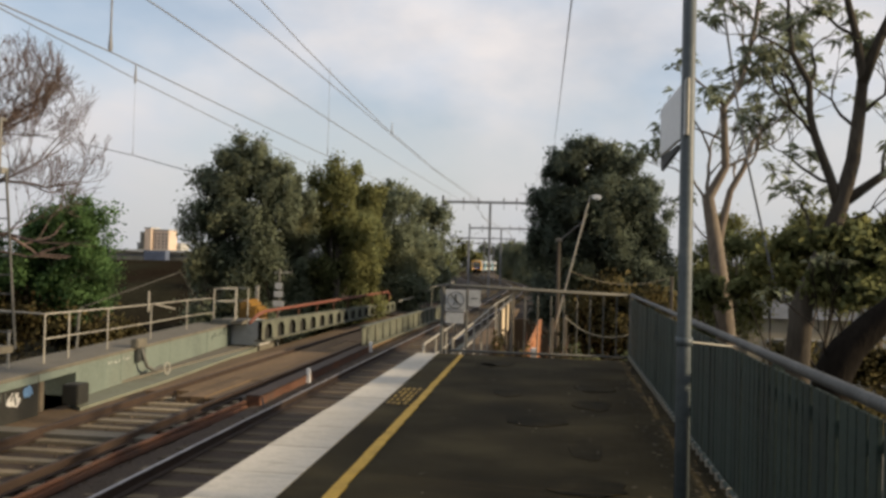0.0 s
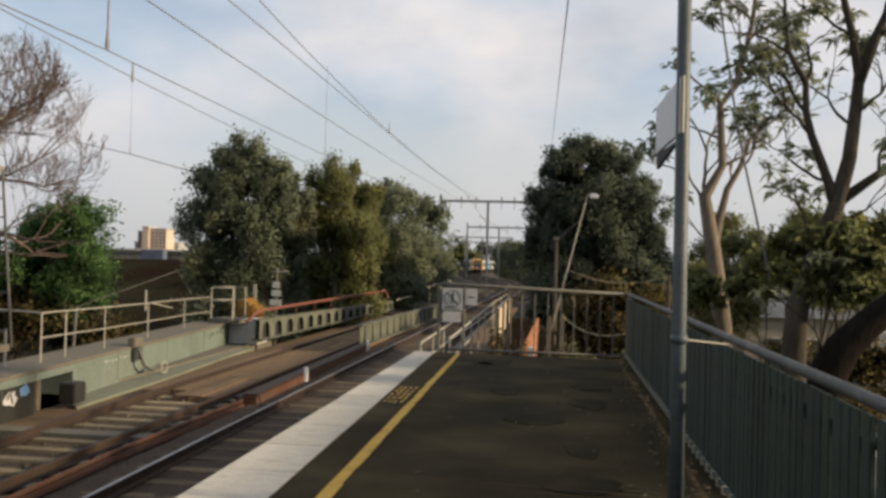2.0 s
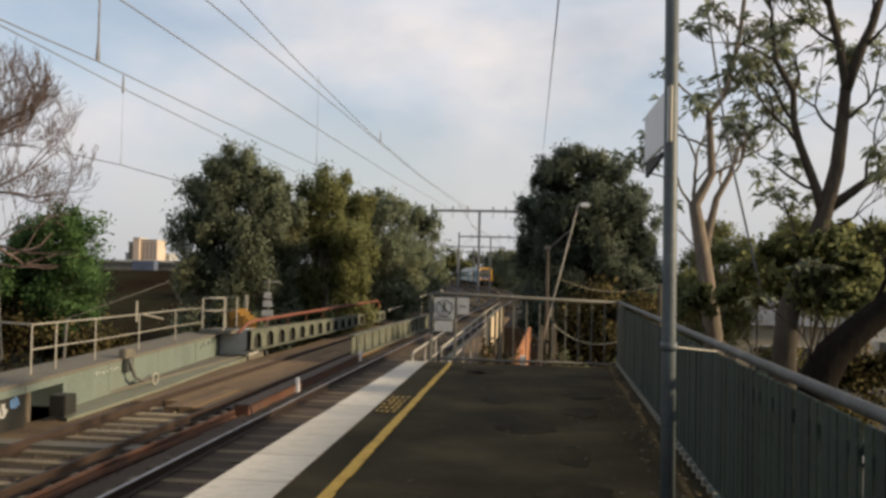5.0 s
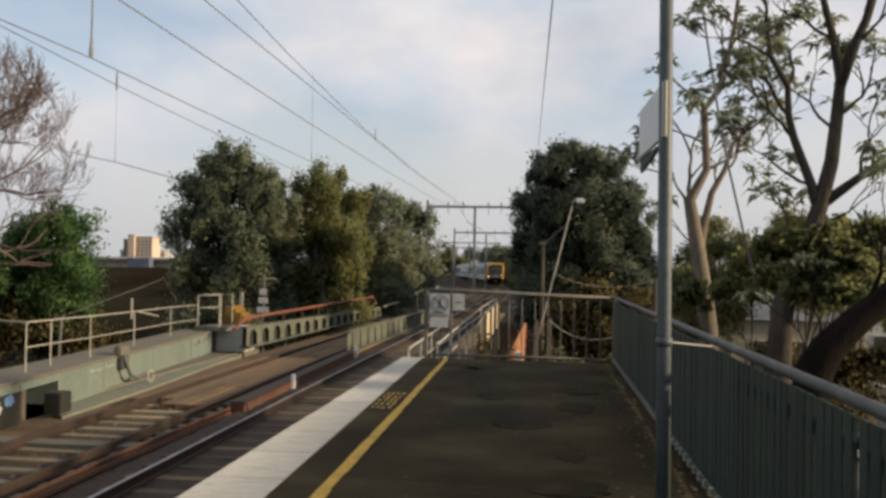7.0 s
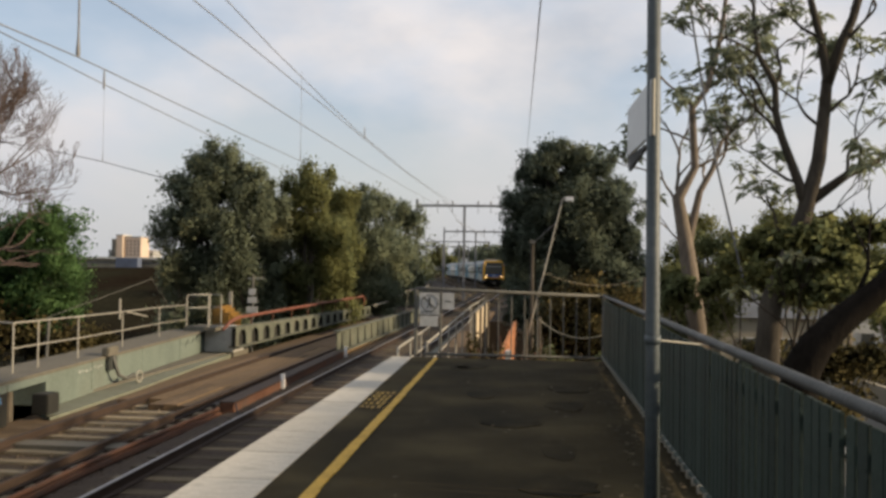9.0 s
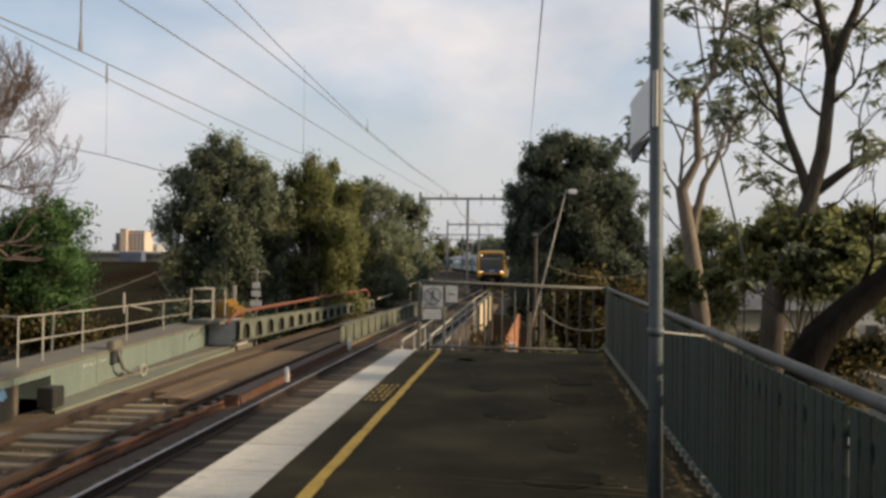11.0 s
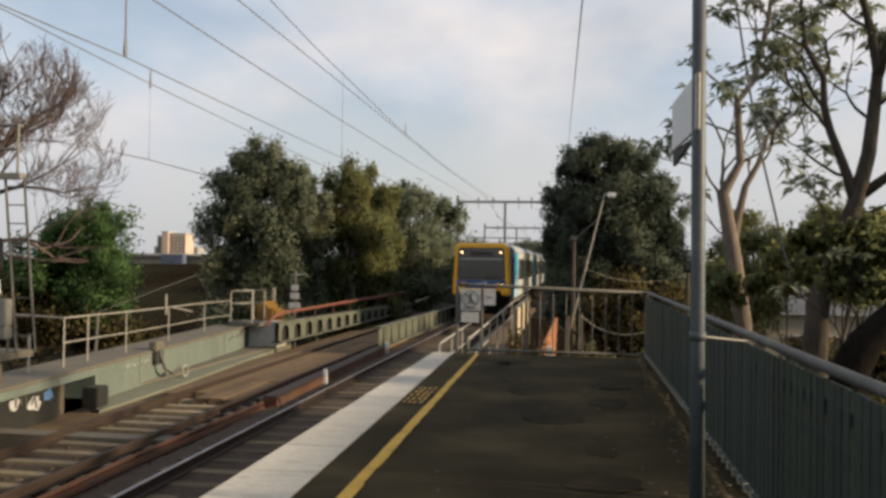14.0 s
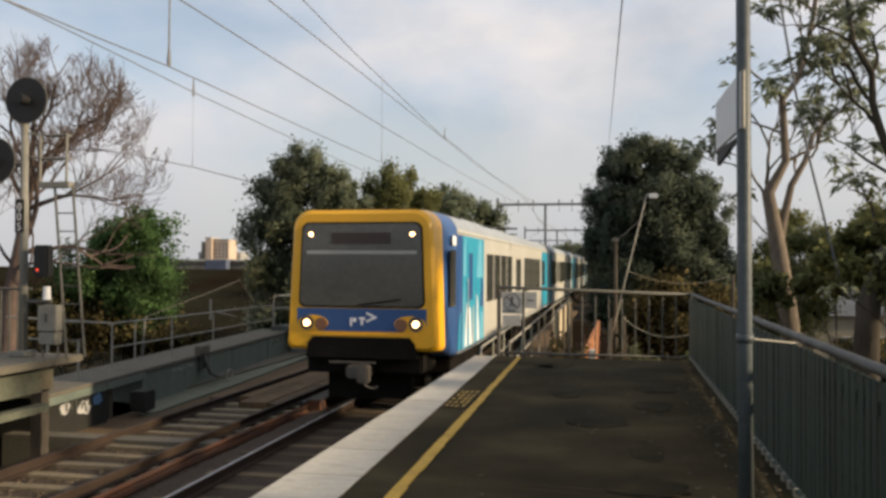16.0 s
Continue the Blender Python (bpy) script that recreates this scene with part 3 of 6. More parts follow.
def carriage(lead, pan):
    lab = "yellow-fronted suburban train carriage with pale sides and teal ends" if lead else "pale suburban train carriage with teal ends and dark windows"
    t = thing("train_carriage", lab, "train", group="carriages of the train")
    y0 = YF + (1.5 if lead else 0.35)
    full = rrect(HW, 1.02, 3.77, 0.42, 0.10)
    part("body", loft(bmesh.new(), [[(x, yy, z) for x, z in full] for yy in (y0, YR - 0.35)]), "t_cream", t, smooth=False)
    # roof skin, a little proud of the shell
    top = [(x, z + 0.006) for x, z in full if z > 3.40]
    bm = bmesh.new()
    a = [bm.verts.new((x, y0 + .01, z)) for x, z in top]
    b = [bm.verts.new((x, YR - .36, z)) for x, z in top]
    for k in range(len(a) - 1):
        bm.faces.new((a[k], a[k + 1], b[k + 1], b[k]))
    part("roof", bm, "t_roof", t, "grey roof", smooth=True)
    for yy in (4.0, 9.5):
        part("roof_unit", bbox(-0.75, 0.75, yy - 1.5, yy + 1.5, 3.74, 3.93, bevel=0.05), "t_roof", t)
    if pan:
        p = part("pantograph", bar([(-0.6, 13.2, 3.8), (-.5, 15.2, 4.02), (0.5, 15.2, 4.02), (0.6, 13.2, 3.8)], 0.03, n=6), "t_steel", t)
        part("collector", bar([(-0.85, 13.4, 4.16), (0.85, 13.4, 4.16)], 0.035, n=6), "t_steel", p)
        part("arm", bar([(0, 15.2, 4.02), (0, 13.4, 4.16)], 0.03, n=6), "t_steel", p)
    # underframe and bogies
    part("underframe", bbox(-1.25, 1.25, y0 + .4, YR - .8, 0.62, 1.015, bevel=.03), "t_black", t)
    for by in (0.0, 16.6):
        bo = part("bogie", bbox(-0.98, 0.98, by - 1.6, by + 1.6, 0.34, 0.6, bevel=.04), "t_black", t)
        for wx in (-0.8, 0.8):
            for wy in (-1.2, 1.2):
                part("wheel", disc(bmesh.new(), (wx - .06, by + wy, 0.43), (1, 0, 0), 0.425, 0.12, 20), "t_steel", bo)
    for sx in (-1, 1):
        part("roof_gutter", bbox(min(sx * 1.44, sx * 1.482), max(sx * 1.44, sx * 1.482), y0 + .02, YR - .37, 3.385, 3.42, bevel=.006), "t_band", t)
        part("sill", bbox(min(sx * 1.44, sx * 1.485), max(sx * 1.44, sx * 1.485), y0 + .02, YR - .37, 1.04, 1.10, bevel=.006), "t_band", t)
    # gangways between carriages
    part("gangway", bbox(-0.55, 0.55, YR - .35, YR + .28, 1.15, 3.25, bevel=.05), "t_black", t)
    # windows and doors on both sides
    for sx in (-1, 1):
        xs = sx * HW
        lo, hi = (xs, xs + sx * 0.012)
        x0, x1 = min(lo, hi), max(lo, hi)
        doors = (8.3, 17.4) if lead else (2.6, 10.2, 17.4)
        spans = [(1.6, 6.7), (10.0, 16.0)] if lead else [(-2.2, 1.6), (3.8, 9.1), (11.5, 16.3)]
        for a0, a1 in spans:
            n = max(2, round((a1 - a0) / 1.25))
            w = (a1 - a0) / n
            for k in range(n):
                pts = [(x0, a0 + k * w + .10, 1.92), (x0, a0 + (k + 1) * w - .10, 1.92), (x0, a0 + (k + 1) * w - .10, 3.04), (x0, a0 + k * w + .10, 3.04)]
                part("window", plate(bmesh.new(), pts, 0.012, (1, 0, 0)), "t_glass", t)
        for dy in doors:
            d = part("door", bbox(x0, x1, dy - .72, dy + .72, 1.16, 3.12), "t_teal" if dy > 16 else "t_cream", t)
            for k in (-.62, .06):
                part("door_window", bbox(x0 + sx * .008, x1 + sx * .008, dy + k, dy + k + .56, 2.0, 2.98), "t_glass", d)
            part("door_gap", bbox(x0 + sx * .004, x1 + sx * .004, dy - .015, dy + .015, 1.17, 3.1), "t_black", d)
        # teal wraps at the ends
        part("teal_panel", bbox(min(xs, xs + sx * .005), max(xs, xs + sx * .005), YR - 3.3, YR - .36, 1.1, 3.36), "t_teal", t, "teal end panel")
        part("teal_panel", bbox(min(xs, xs + sx * .005), max(xs, xs + sx * .005), (y0 + .02 if lead else y0 + .01), (y0 + 3.3 if lead else y0 + 1.6), 1.1, 3.36), "t_teal", t, "teal end panel")
        if lead:
            # blue cab side, teal sweep, pale drips, cab window and the blue door with its tall window
            part("blue_panel", bbox(min(xs, xs + sx * .007), max(xs, xs + sx * .007), y0 - .0, y0 + .55, 1.1, 3.36), "t_blue", t, "dark blue cab side")
            for (ya, yb, za, zb, lean_, mm) in ((.50, .78, 1.12, 2.35, .10, "t_sky"), (.80, 1.05, 1.12, 2.0, .16, "t_logo"), (1.02, 1.30, 1.12, 1.75, .05, "t_teal"), (1.30, 1.62, 1.12, 2.12, -.12, "t_logo"),
                                             (1.70, 1.92, 1.12, 1.95, .12, "t_cream"), (1.95, 2.30, 1.12, 1.85, .2, "t_sky"), (2.32, 2.60, 1.12, 2.15, -.14, "t_logo"), (2.65, 3.25, 1.12, 1.75, .1, "t_sky"),
                                             (.05, .34, 1.12, 1.85, .14, "t_teal"), (2.25, 3.1, 2.5, 3.33, .14, "t_sky"), (.58, .92, 2.55, 3.33, .1, "t_sky"), (2.75, 3.22, 1.85, 2.5, .06, "t_blue")):
                w_ = (yb - ya) / 2
                c_ = y0 + (ya + yb) / 2
                pts = []
                for q in range(7):
                    f = q / 6
                    pts.append((xs, c_ - w_ * (1 - .45 * f) + lean_ * f * f, za + (zb - za) * f))
                for q in range(6, -1, -1):
                    f = q / 6
                    pts.append((xs, c_ + w_ * (1 - .75 * f) + lean_ * f * f, za + (zb - za) * (.94 * f)))
                part("wrap_shape", plate(bmesh.new(), pts, sx * .010, (1, 0, 0)), mm, t)
            part("cab_window", bbox(min(xs, xs + sx * .014), max(xs, xs + sx * .014), y0 - .75, y0 - .22, 2.0, 3.05), "t_glass", t)
            cd = part("cab_door", bbox(min(xs, xs + sx * .014), max(xs, xs + sx * .014), y0 + 1.05, y0 + 1.85, 1.9, 3.22, bevel=.004), "t_teal", t)
            part("door_window", bbox(min(xs, xs + sx * .018), max(xs, xs + sx * .018), y0 + 1.22, y0 + 1.68, 2.05, 3.02, bevel=.004), "t_blue", cd)
            part("grab_rail", bar([(xs + sx * .03, y0 + .95, 1.5), (xs + sx * .05, y0 + .95, 1.6), (xs + sx * .05, y0 + .95, 2.4), (xs + sx * .03, y0 + .95, 2.5)], .014, n=6), "t_band", t)
            part("number_panel", bbox(min(xs, xs + sx * .012), max(xs, xs + sx * .012), y0 - .55, y0 - .2, 3.14, 3.32), "t_logo", t)
    if lead:
        # cab shell tapering to the front, and towards the roof
        def slim(x, z, f=1.0):
            return x * (1 + f * (.035 - .085 * (z - 1.3) / 2.4))

        secs = []
        for yy, w, zt, zb, rt in ((YF, 1.30, 3.68, 1.30, .30), (YF + .06, 1.35, 3.75, 1.24, .32), (YF + .52, 1.40, 3.77, 1.20, .35), (YF + .9, 1.43, 3.77, 1.1, .38), (y0, HW, 3.77, 1.02, .42)):
            secs.append((yy, [(slim(x, z, (y0 - yy) / 1.5), z) for x, z in rrect(w, zb, zt, rt, .12)]))
        part("cab_shell", loft(bmesh.new(), [[(x, yy, z) for x, z in s] for yy, s in secs[1:3]], close=(False, False)), "t_yellow", t, "yellow cab surround", smooth=True)
        part("cab_rear_shell", loft(bmesh.new(), [[(x, yy, z) for x, z in s] for yy, s in secs[2:]], close=(False, False)), "t_blue", t, "blue cab sides", smooth=True)
        bm = bmesh.new()
        loft(bm, [[(x, yy, z) for x, z in s] for yy, s in secs[:2]], close=(True, False))
        face = part("front_face", bm, "t_yellow", t, "bright yellow front")
        yf = YF
        win = [(slim(x, z), z) for x, z in rrect(1.135, 2.03, 3.50, .13, .12)]
        part("window_surround", slab_y(bmesh.new(), [(slim(x, z), z) for x, z in rrect(1.165, 2.0, 3.53, .14, .13)], yf - .010, .02), "t_black", face)
        ws = part("windscreen", slab_y(bmesh.new(), win, yf - .022, .02), "t_screen", face, "dark wide windscreen")
        part("visor_band", slab_y(bmesh.new(), rrect(1.02, 2.955, 3.02, .02, .02), yf - .028, .008), "t_band", ws)
        part("destination_screen", slab_y(bmesh.new(), rrect(.55, 3.14, 3.34, .02, .02), yf - .028, .008), mat("unlit_destination_screen", (.045, .032, .028), .4, .1, 3, 20, 0), ws)
        wiper = bar([(-.05, yf - .04, 2.05), (.75, yf - .04, 2.16)], .012, n=6)
        part("wiper", wiper, "t_black", ws)
        part("blue_band", slab_y(bmesh.new(), [(-1.20, 1.985), (-1.20, 1.70), (-1.0, 1.575), (1.0, 1.575), (1.20, 1.70), (1.20, 1.985)], yf - .008, .012), "t_blue", face, "dark blue panel")
        for sx in (-1, 1):
            part("lamp_surround", slab_y(bmesh.new(), [(sx * (.90 + .29 * math.cos(a)), 1.715 + .145 * math.sin(a)) for a in (2 * math.pi * k / 20 for k in range(20))], yf - .014, .02), "t_yellow", face)
            hl = part("headlight", disc(bmesh.new(), (sx * 1.01, yf - .035, 1.72), (0, 1, 0), .06, .03), "t_lamp", face, "lit white headlight")
            part("lamp_rim", disc(bmesh.new(), (sx * 1.01, yf - .022, 1.72), (0, 1, 0), .13, .012), "t_steel", hl)
            tl = part("tail_light", disc(bmesh.new(), (sx * .74, yf - .03, 1.70), (0, 1, 0), .115, .02), "t_lamp_dim", face)
            part("marker_light", disc(bmesh.new(), (sx * .94, yf - .034, 3.31), (0, 1, 0), .04, .014), "t_lamp", ws, "lit marker light")
        # logo as plain shapes
        lz = 1.74
        for x0_, x1_, za, zb in ((-.20, -.165, lz - .07, lz + .08), (-.15, -.085, lz + .005, lz + .08), (-.03, .075, lz + .045, lz + .09), (0, .04, lz - .05, lz + .04)):
            part("logo_bar", slab_y(bmesh.new(), [(x0_, za), (x1_, za), (x1_, zb), (x0_, zb)], yf - .016, .008), "t_logo", face)
        part("logo_chevron", slab_y(bmesh.new(), [(.10, lz + .03), (.22, lz + .09), (.10, lz + .15), (.10, lz + .185), (.30, lz + .10), (.30, lz + .08), (.10, lz - .005)], yf - .016, .008), "t_logo", face)
        part("lower_lip", bbox(-1.02, 1.02, yf - .02, yf + .05, 1.485, 1.56, bevel=.015), "t_yellow", face)
        part("apron_recess", slab_y(bmesh.new(), [(-1.02, 1.10), (1.02, 1.10), (1.0, 1.36), (.90, 1.475), (-.90, 1.475), (-1.0, 1.36)], yf - .012, .4), "t_black", face)
        part("front_skirt", bbox(-1.08, 1.08, yf + .22, yf + 1.4, .8, 1.24, bevel=.04), "t_black", t)
        cp = part("coupler", bbox(-.17, .17, yf - .35, yf + .6, .78, 1.0, bevel=.03), "t_steel", t, "grey automatic coupler")
        part("coupler_head", bbox(.05, .26, yf - .42, yf - .2, .7, 1.02, bevel=.03), "t_steel", cp)
        part("coupler_bar", bar([(-.55, yf - .1, 1.03), (.3, yf - .1, 1.03)], .022, n=6), "t_steel", cp)
        part("air_hose", bar(sag((-.05, yf - .2, .95), (.35, yf - .1, .62), .15, 8), .022, n=6), "t_steel", cp)
        part("obstacle_guard", bbox(-.8, .8, yf + .6, yf + .72, .3, .75), "t_black", t)
    else:
        part("end_wall", bbox(-1.4, 1.4, y0 - .02, y0 + .0, 1.1, 3.3), "t_black", t)
    return t


cars = [carriage(True, True), carriage(False, False)]
for k in range(4):
    cars.append(copy_thing(cars[1], pose(0, 0, 0)))


# ---- trees ----
def leaves(name, blobs, count, size, material, parent, seed, droop=0.3, sub=26, spread=0.33, lab=""):
    """A crown: many small leaf blades gathered in clumps on the blobs (cx, cy, cz, rx, ry, rz)."""
    r = np.random.RandomState(seed)
    vol = np.array([b[3] * b[4] * b[5] for b in blobs]) ** 0.67
    vol = vol / vol.sum()
    V, F, N = [], [], []
    for b, share_ in zip(blobs, vol):
        n = int(count * share_)
        d = r.normal(size=(sub, 3))
        d /= np.linalg.norm(d, axis=1)[:, None]
        d[:, 2] = np.where(d[:, 2] < -0.5, -d[:, 2] * 0.5, d[:, 2])
        rad = np.where(r.rand(sub) < .4, .15 + .5 * r.rand(sub), .62 + .48 * r.rand(sub) ** 1.3)[:, None]
        cen = np.array(b[:3]) + d * rad * np.array(b[3:6])
        wt = r.rand(sub) + 0.3
        idx = r.choice(sub, n, p=wt / wt.sum())
        g = r.normal(size=(n, 3)) * 0.5 * (0.55 + 0.75 * r.rand(sub))[idx][:, None]
        pos = cen[idx] + g * np.array(b[3:6]) * spread
        pos[:, 2] -= np.abs(r.normal(size=n)) * droop * b[5] * 0.3
        ax = r.normal(size=(n, 3))
        ax[:, 2] -= droop * 3
        ax /= np.linalg.norm(ax, axis=1)[:, None]
        sd = np.cross(ax, r.normal(size=(n, 3)))
        sd /= np.linalg.norm(sd, axis=1)[:, None] + 1e-9
        L = size * (0.6 + 0.8 * r.rand(n))[:, None]
        w = L * 0.34
        q = np.stack([pos - ax * L * .5, pos + sd * w, pos + ax * L * .5, pos - sd * w], axis=1)
        V.append(q.reshape(-1, 3))
        out = (pos - np.array(b[:3])) / np.array(b[3:6]) + 1.1 * g + r.normal(size=(n, 3)) * .35
        out /= np.linalg.norm(out, axis=1)[:, None] + 1e-9
        N.append(np.repeat(out, 4, axis=0))
    V = np.concatenate(V)
    N = np.concatenate(N)
    F = np.arange(len(V)).reshape(-1, 4)
    me = bpy.data.meshes.new(name)
    me.from_pydata(V.tolist(), [], F.tolist())
    me.polygons.foreach_set("use_smooth", [True] * len(me.polygons))
    me.normals_split_custom_set_from_vertices(N.tolist())
    me.materials.append(M[material])
    ob = new(name, me)
    ob.parent = parent
    if lab:
        ob["label"] = lab
    return ob


def limb_path(p, q, bend, rr, n=6):
    p, q = Vector(p), Vector(q)
    off = Vector((rr.uniform(-1, 1), rr.uniform(-1, 1), rr.uniform(-.4, .4))) * bend
    return [p.lerp(q, i / n) + off * math.sin(math.pi * i / n) + Vector((rr.uniform(-1, 1), rr.uniform(-1, 1), 0)) * bend * 0.12 * (0 < i < n) for i in range(n + 1)]


def crown_tree(label, base, trunk_r, blobs, count, size, material, seed, droop=0.3, bark="bark", category="tree", group="", sub=26, spread=.33):
    rr = random.Random(seed)
    t = thing("tree", label, category, group=group)
    top = max(blobs, key=lambda b: b[2])
    bm = bmesh.new()
    mid = Vector((top[0], top[1], top[2] - top[5] * .4))
    path = limb_path(base, mid, 0.35, rr, 8)
    tube(bm, path, [trunk_r * (1 - .8 * i / 8) for i in range(9)], 8)
    part("trunk", bm, bark, t, smooth=True)
    for b in blobs:
        s = path[rr.randint(3, 6)]
        part("limb", bar(limb_path(s, (b[0], b[1], b[2] + b[5] * .3), .3, rr, 5), [trunk_r * .4 * (1 - .14 * i) for i in range(6)], n=6), bark, t, smooth=True)
    leaves("crown", blobs, count, size, material, t, seed, droop, sub, spread)
    return t


# the dark row beside the far track
crown_tree("tall dark grey-green eucalypt with drooping foliage beside the line", (-14.5, 40, GZ), .35,
           [(-14.7, 40, 6.3, 1.1, 1.6, 1.1), (-15.6, 40, 5.2, 1.4, 1.8, 1.5), (-13.6, 40.5, 5.6, 1.2, 1.6, 1.2), (-16.4, 40, 3.4, 1.1, 1.8, 1.6), (-14.8, 39.5, 3.6, 1.6, 2.0, 1.8), (-13.0, 40, 3.9, 1.1, 1.6, 1.6), (-16.6, 40, 1.4, 1.0, 1.8, 1.4), (-15.2, 40, .9, 1.6, 2.0, 2.0), (-13.4, 40, 1.2, 1.5, 2.0, 2.0), (-15.6, 40, -1.6, 2.0, 2.0, 1.8), (-13.2, 40, -1.4, 1.8, 2.0, 1.8), (-12.7, 42, 2.4, 1.2, 1.5, 1.8), (-12.7, 42, .2, 1.2, 1.5, 1.6), (-12.5, 42, 4.4, 1.0, 1.4, 1.2)], 150000, .13, "leaf_dark", 21, .5, group="trees beside the line", sub=30)
crown_tree("dark olive tree with drooping foliage beside the line", (-11.2, 43, GZ), .3,
           [(-11.2, 44, 5.6, 1.4, 1.5, 1.5), (-10.9, 44, 3.4, 1.4, 1.6, 1.7), (-12.2, 44, 3.2, 1.3, 1.6, 1.7), (-10.9, 44, 1.2, 1.3, 1.5, 1.5), (-12.2, 44, .6, 1.5, 1.6, 1.8), (-11.7, 44, -1.4, 1.6, 1.6, 1.4), (-10.9, 49, 3.0, 1.3, 1.5, 1.8), (-10.9, 49, .6, 1.2, 1.5, 1.8), (-10.4, 46, 3.2, 1.0, 1.4, 1.5), (-10.2, 46, 1.2, 1.0, 1.4, 1.6), (-10.4, 46, -.8, 1.3, 1.4, 1.5), (-10.9, 50, 5.2, 1.2, 1.4, 1.4)], 130000, .13, "leaf_olive", 22, .7, group="trees beside the line", sub=40)
crown_tree("dark tree in the row beside the line", (-10.6, 55, GZ), .3,
           [(-10.5, 55, 5.4, 1.9, 2.0, 1.6), (-9.8, 54, 2.8, 1.6, 2, 2.6), (-11.4, 55, 2.4, 2.2, 2.2, 3.0), (-10.0, 55, -.5, 2.2, 2.2, 2.4), (-9.4, 60, 2.6, 1.4, 2.0, 2.0), (-9.4, 60, .2, 1.4, 2.0, 2.0)], 70000, .16, "leaf_dark", 23, .5, group="trees beside the line", sub=40)
crown_tree("dark tree in the row beside the line", (-10.2, 70, GZ), .3,
           [(-9.7, 70, 5.5, 1.5, 2.0, 1.7), (-10.6, 70, 2.0, 2.6, 2.4, 3.4), (-9.6, 68, .0, 1.8, 2.4, 2.6)], 30000, .2, "leaf_dark", 24, .5, group="trees beside the line", sub=36)
for k, (tx, ty, h, seed) in enumerate(((-15.6, 90, 5.4, 31), (-18.2, 112, 5.8, 32), (-22.8, 150, 6.4, 33), (-27.4, 186, 7.2, 34), (-36, 236, 8.8, 35), (-28.5, 290, 10.0, 36), (-23, 350, 11.5, 37), (-8, 410, 13, 38), (-5, 300, 9, 39))):
    sc = 1 + ty / 260
    crown_tree("hazy green tree further along the line", (tx, ty, GZ), .3, [(tx, ty, h - 2.2 * sc, 2.4 * sc, 2.4, 2.2 * sc), (tx + 1.8 * sc, ty, h - 3.8 * sc, 2.2 * sc, 2.4, 2.6 * sc), (tx - 2.2 * sc, ty, h - 4 * sc, 2.2 * sc, 2.4, 2.4 * sc)],
               6000, .32 * sc, "leaf_olive" if k % 2 else "leaf_dark", seed, .4, group="distant trees", sub=26)
# right of the line
crown_tree("broad dark round-crowned cypress beside the line", (2.4, 40, GZ), .45,
           [(2.2, 40, 6.75, 1.3, 1.8, .95), (1.0, 40, 6.3, 1.0, 1.6, 1.0), (3.3, 40, 6.2, 1.0, 1.6, 1.0), (5.3, 41, 1.6, .9, 1.4, 1.3), (0.7, 40, 4.3, 1.0, 1.8, 1.4), (2.4, 39.5, 4.4, 1.8, 1.8, 1.6), (4.1, 40, 4.4, 1.1, 1.8, 1.4), (4.8, 40, 2.9, 1.0, 1.8, 1.4), (0.5, 40, 2.2, 1.1, 1.8, 1.6), (2.6, 39, 2.0, 2.0, 1.8, 1.8), (4.6, 40, .8, 1.4, 1.8, 1.8), (2.0, 39.5, -.6, 2.2, 1.8, 2.0), (0.2, 41, -.2, 1.2, 1.8, 1.8), (-.1, 41, 4.6, .9, 1.5, 1.3), (-.3, 41, 2.8, .9, 1.5, 1.4), (0.4, 41, 6.0, .8, 1.4, .9), (4.4, 41, 5.2, .9, 1.5, 1.0), (3.4, 41, 3.0, 1.5, 1.6, 1.6), (1.5, 41, 3.2, 1.5, 1.6, 1.6), (2.2, 41, 5.6, 1.6, 1.5, 1.3)], 190000, .12, "leaf_cypress", 41, .3, sub=30, spread=.32)
# row filled out and raised, partly unseen behind the cypress, to shade the train's side
for k, (tx, ty, h, seed) in enumerate(((2.6, 54, 6.2, 57), (3.2, 64, 7.0, 51), (2.9, 75, 6.6, 58), (3.0, 86, 7.4, 52), (2.6, 97, 6.4, 59), (2.2, 109, 6.6, 53), (.8, 123, 6.4, 60), (-.6, 134, 6.0, 54), (-2.0, 145, 6.0, 62), (-3.6, 157, 6.0, 63), (-5.6, 170, 6.2, 55), (-8.0, 184, 6.4, 64), (-10.4, 200, 6.8, 56))):
    crown_tree("dark tree in the row on the far side of the line", (tx + 1, ty, GZ), .3, [(tx, ty, h - 2.0, 1.9, 3.6, 2.0), (tx + 1.2, ty, h - 3, 2.2, 4, 2.6), (tx + .3, ty, h - 4.6, 2.2, 4, 2.4), (tx + .6, ty, h - 7, 2.2, 4, 2.4)], 13000, .34, "leaf_dark", seed, .35, group="trees on the far side", sub=30)
crown_tree("dry olive-brown bush behind the platform end", (2.0, 25, GZ), .12,
           [(1.8, 25, .35, 1.1, 1.0, .9), (2.9, 25, .1, 1.0, 1.0, .9), (1.1, 25, -.6, .8, .9, 1.0), (2.2, 24.5, -.7, 1.4, 1.0, 1.0), (1.6, 24.5, -1.8, 1.4, 1.0, 1.2), (3.2, 24.5, -1.6, 1.2, 1, 1.2)], 46000, .11, "bush", 43, .5, category="bush", sub=40)
crown_tree("low green shrub below the platform end", (1.2, 19, GZ), .08,
           [(.9, 19, -1.0, .8, .8, .8), (1.9, 19, -1.1, .8, .8, .8), (.3, 18.5, -1.5, .6, .6, .7)], 9000, .11, "leaf_olive", 44, .3, category="bush")
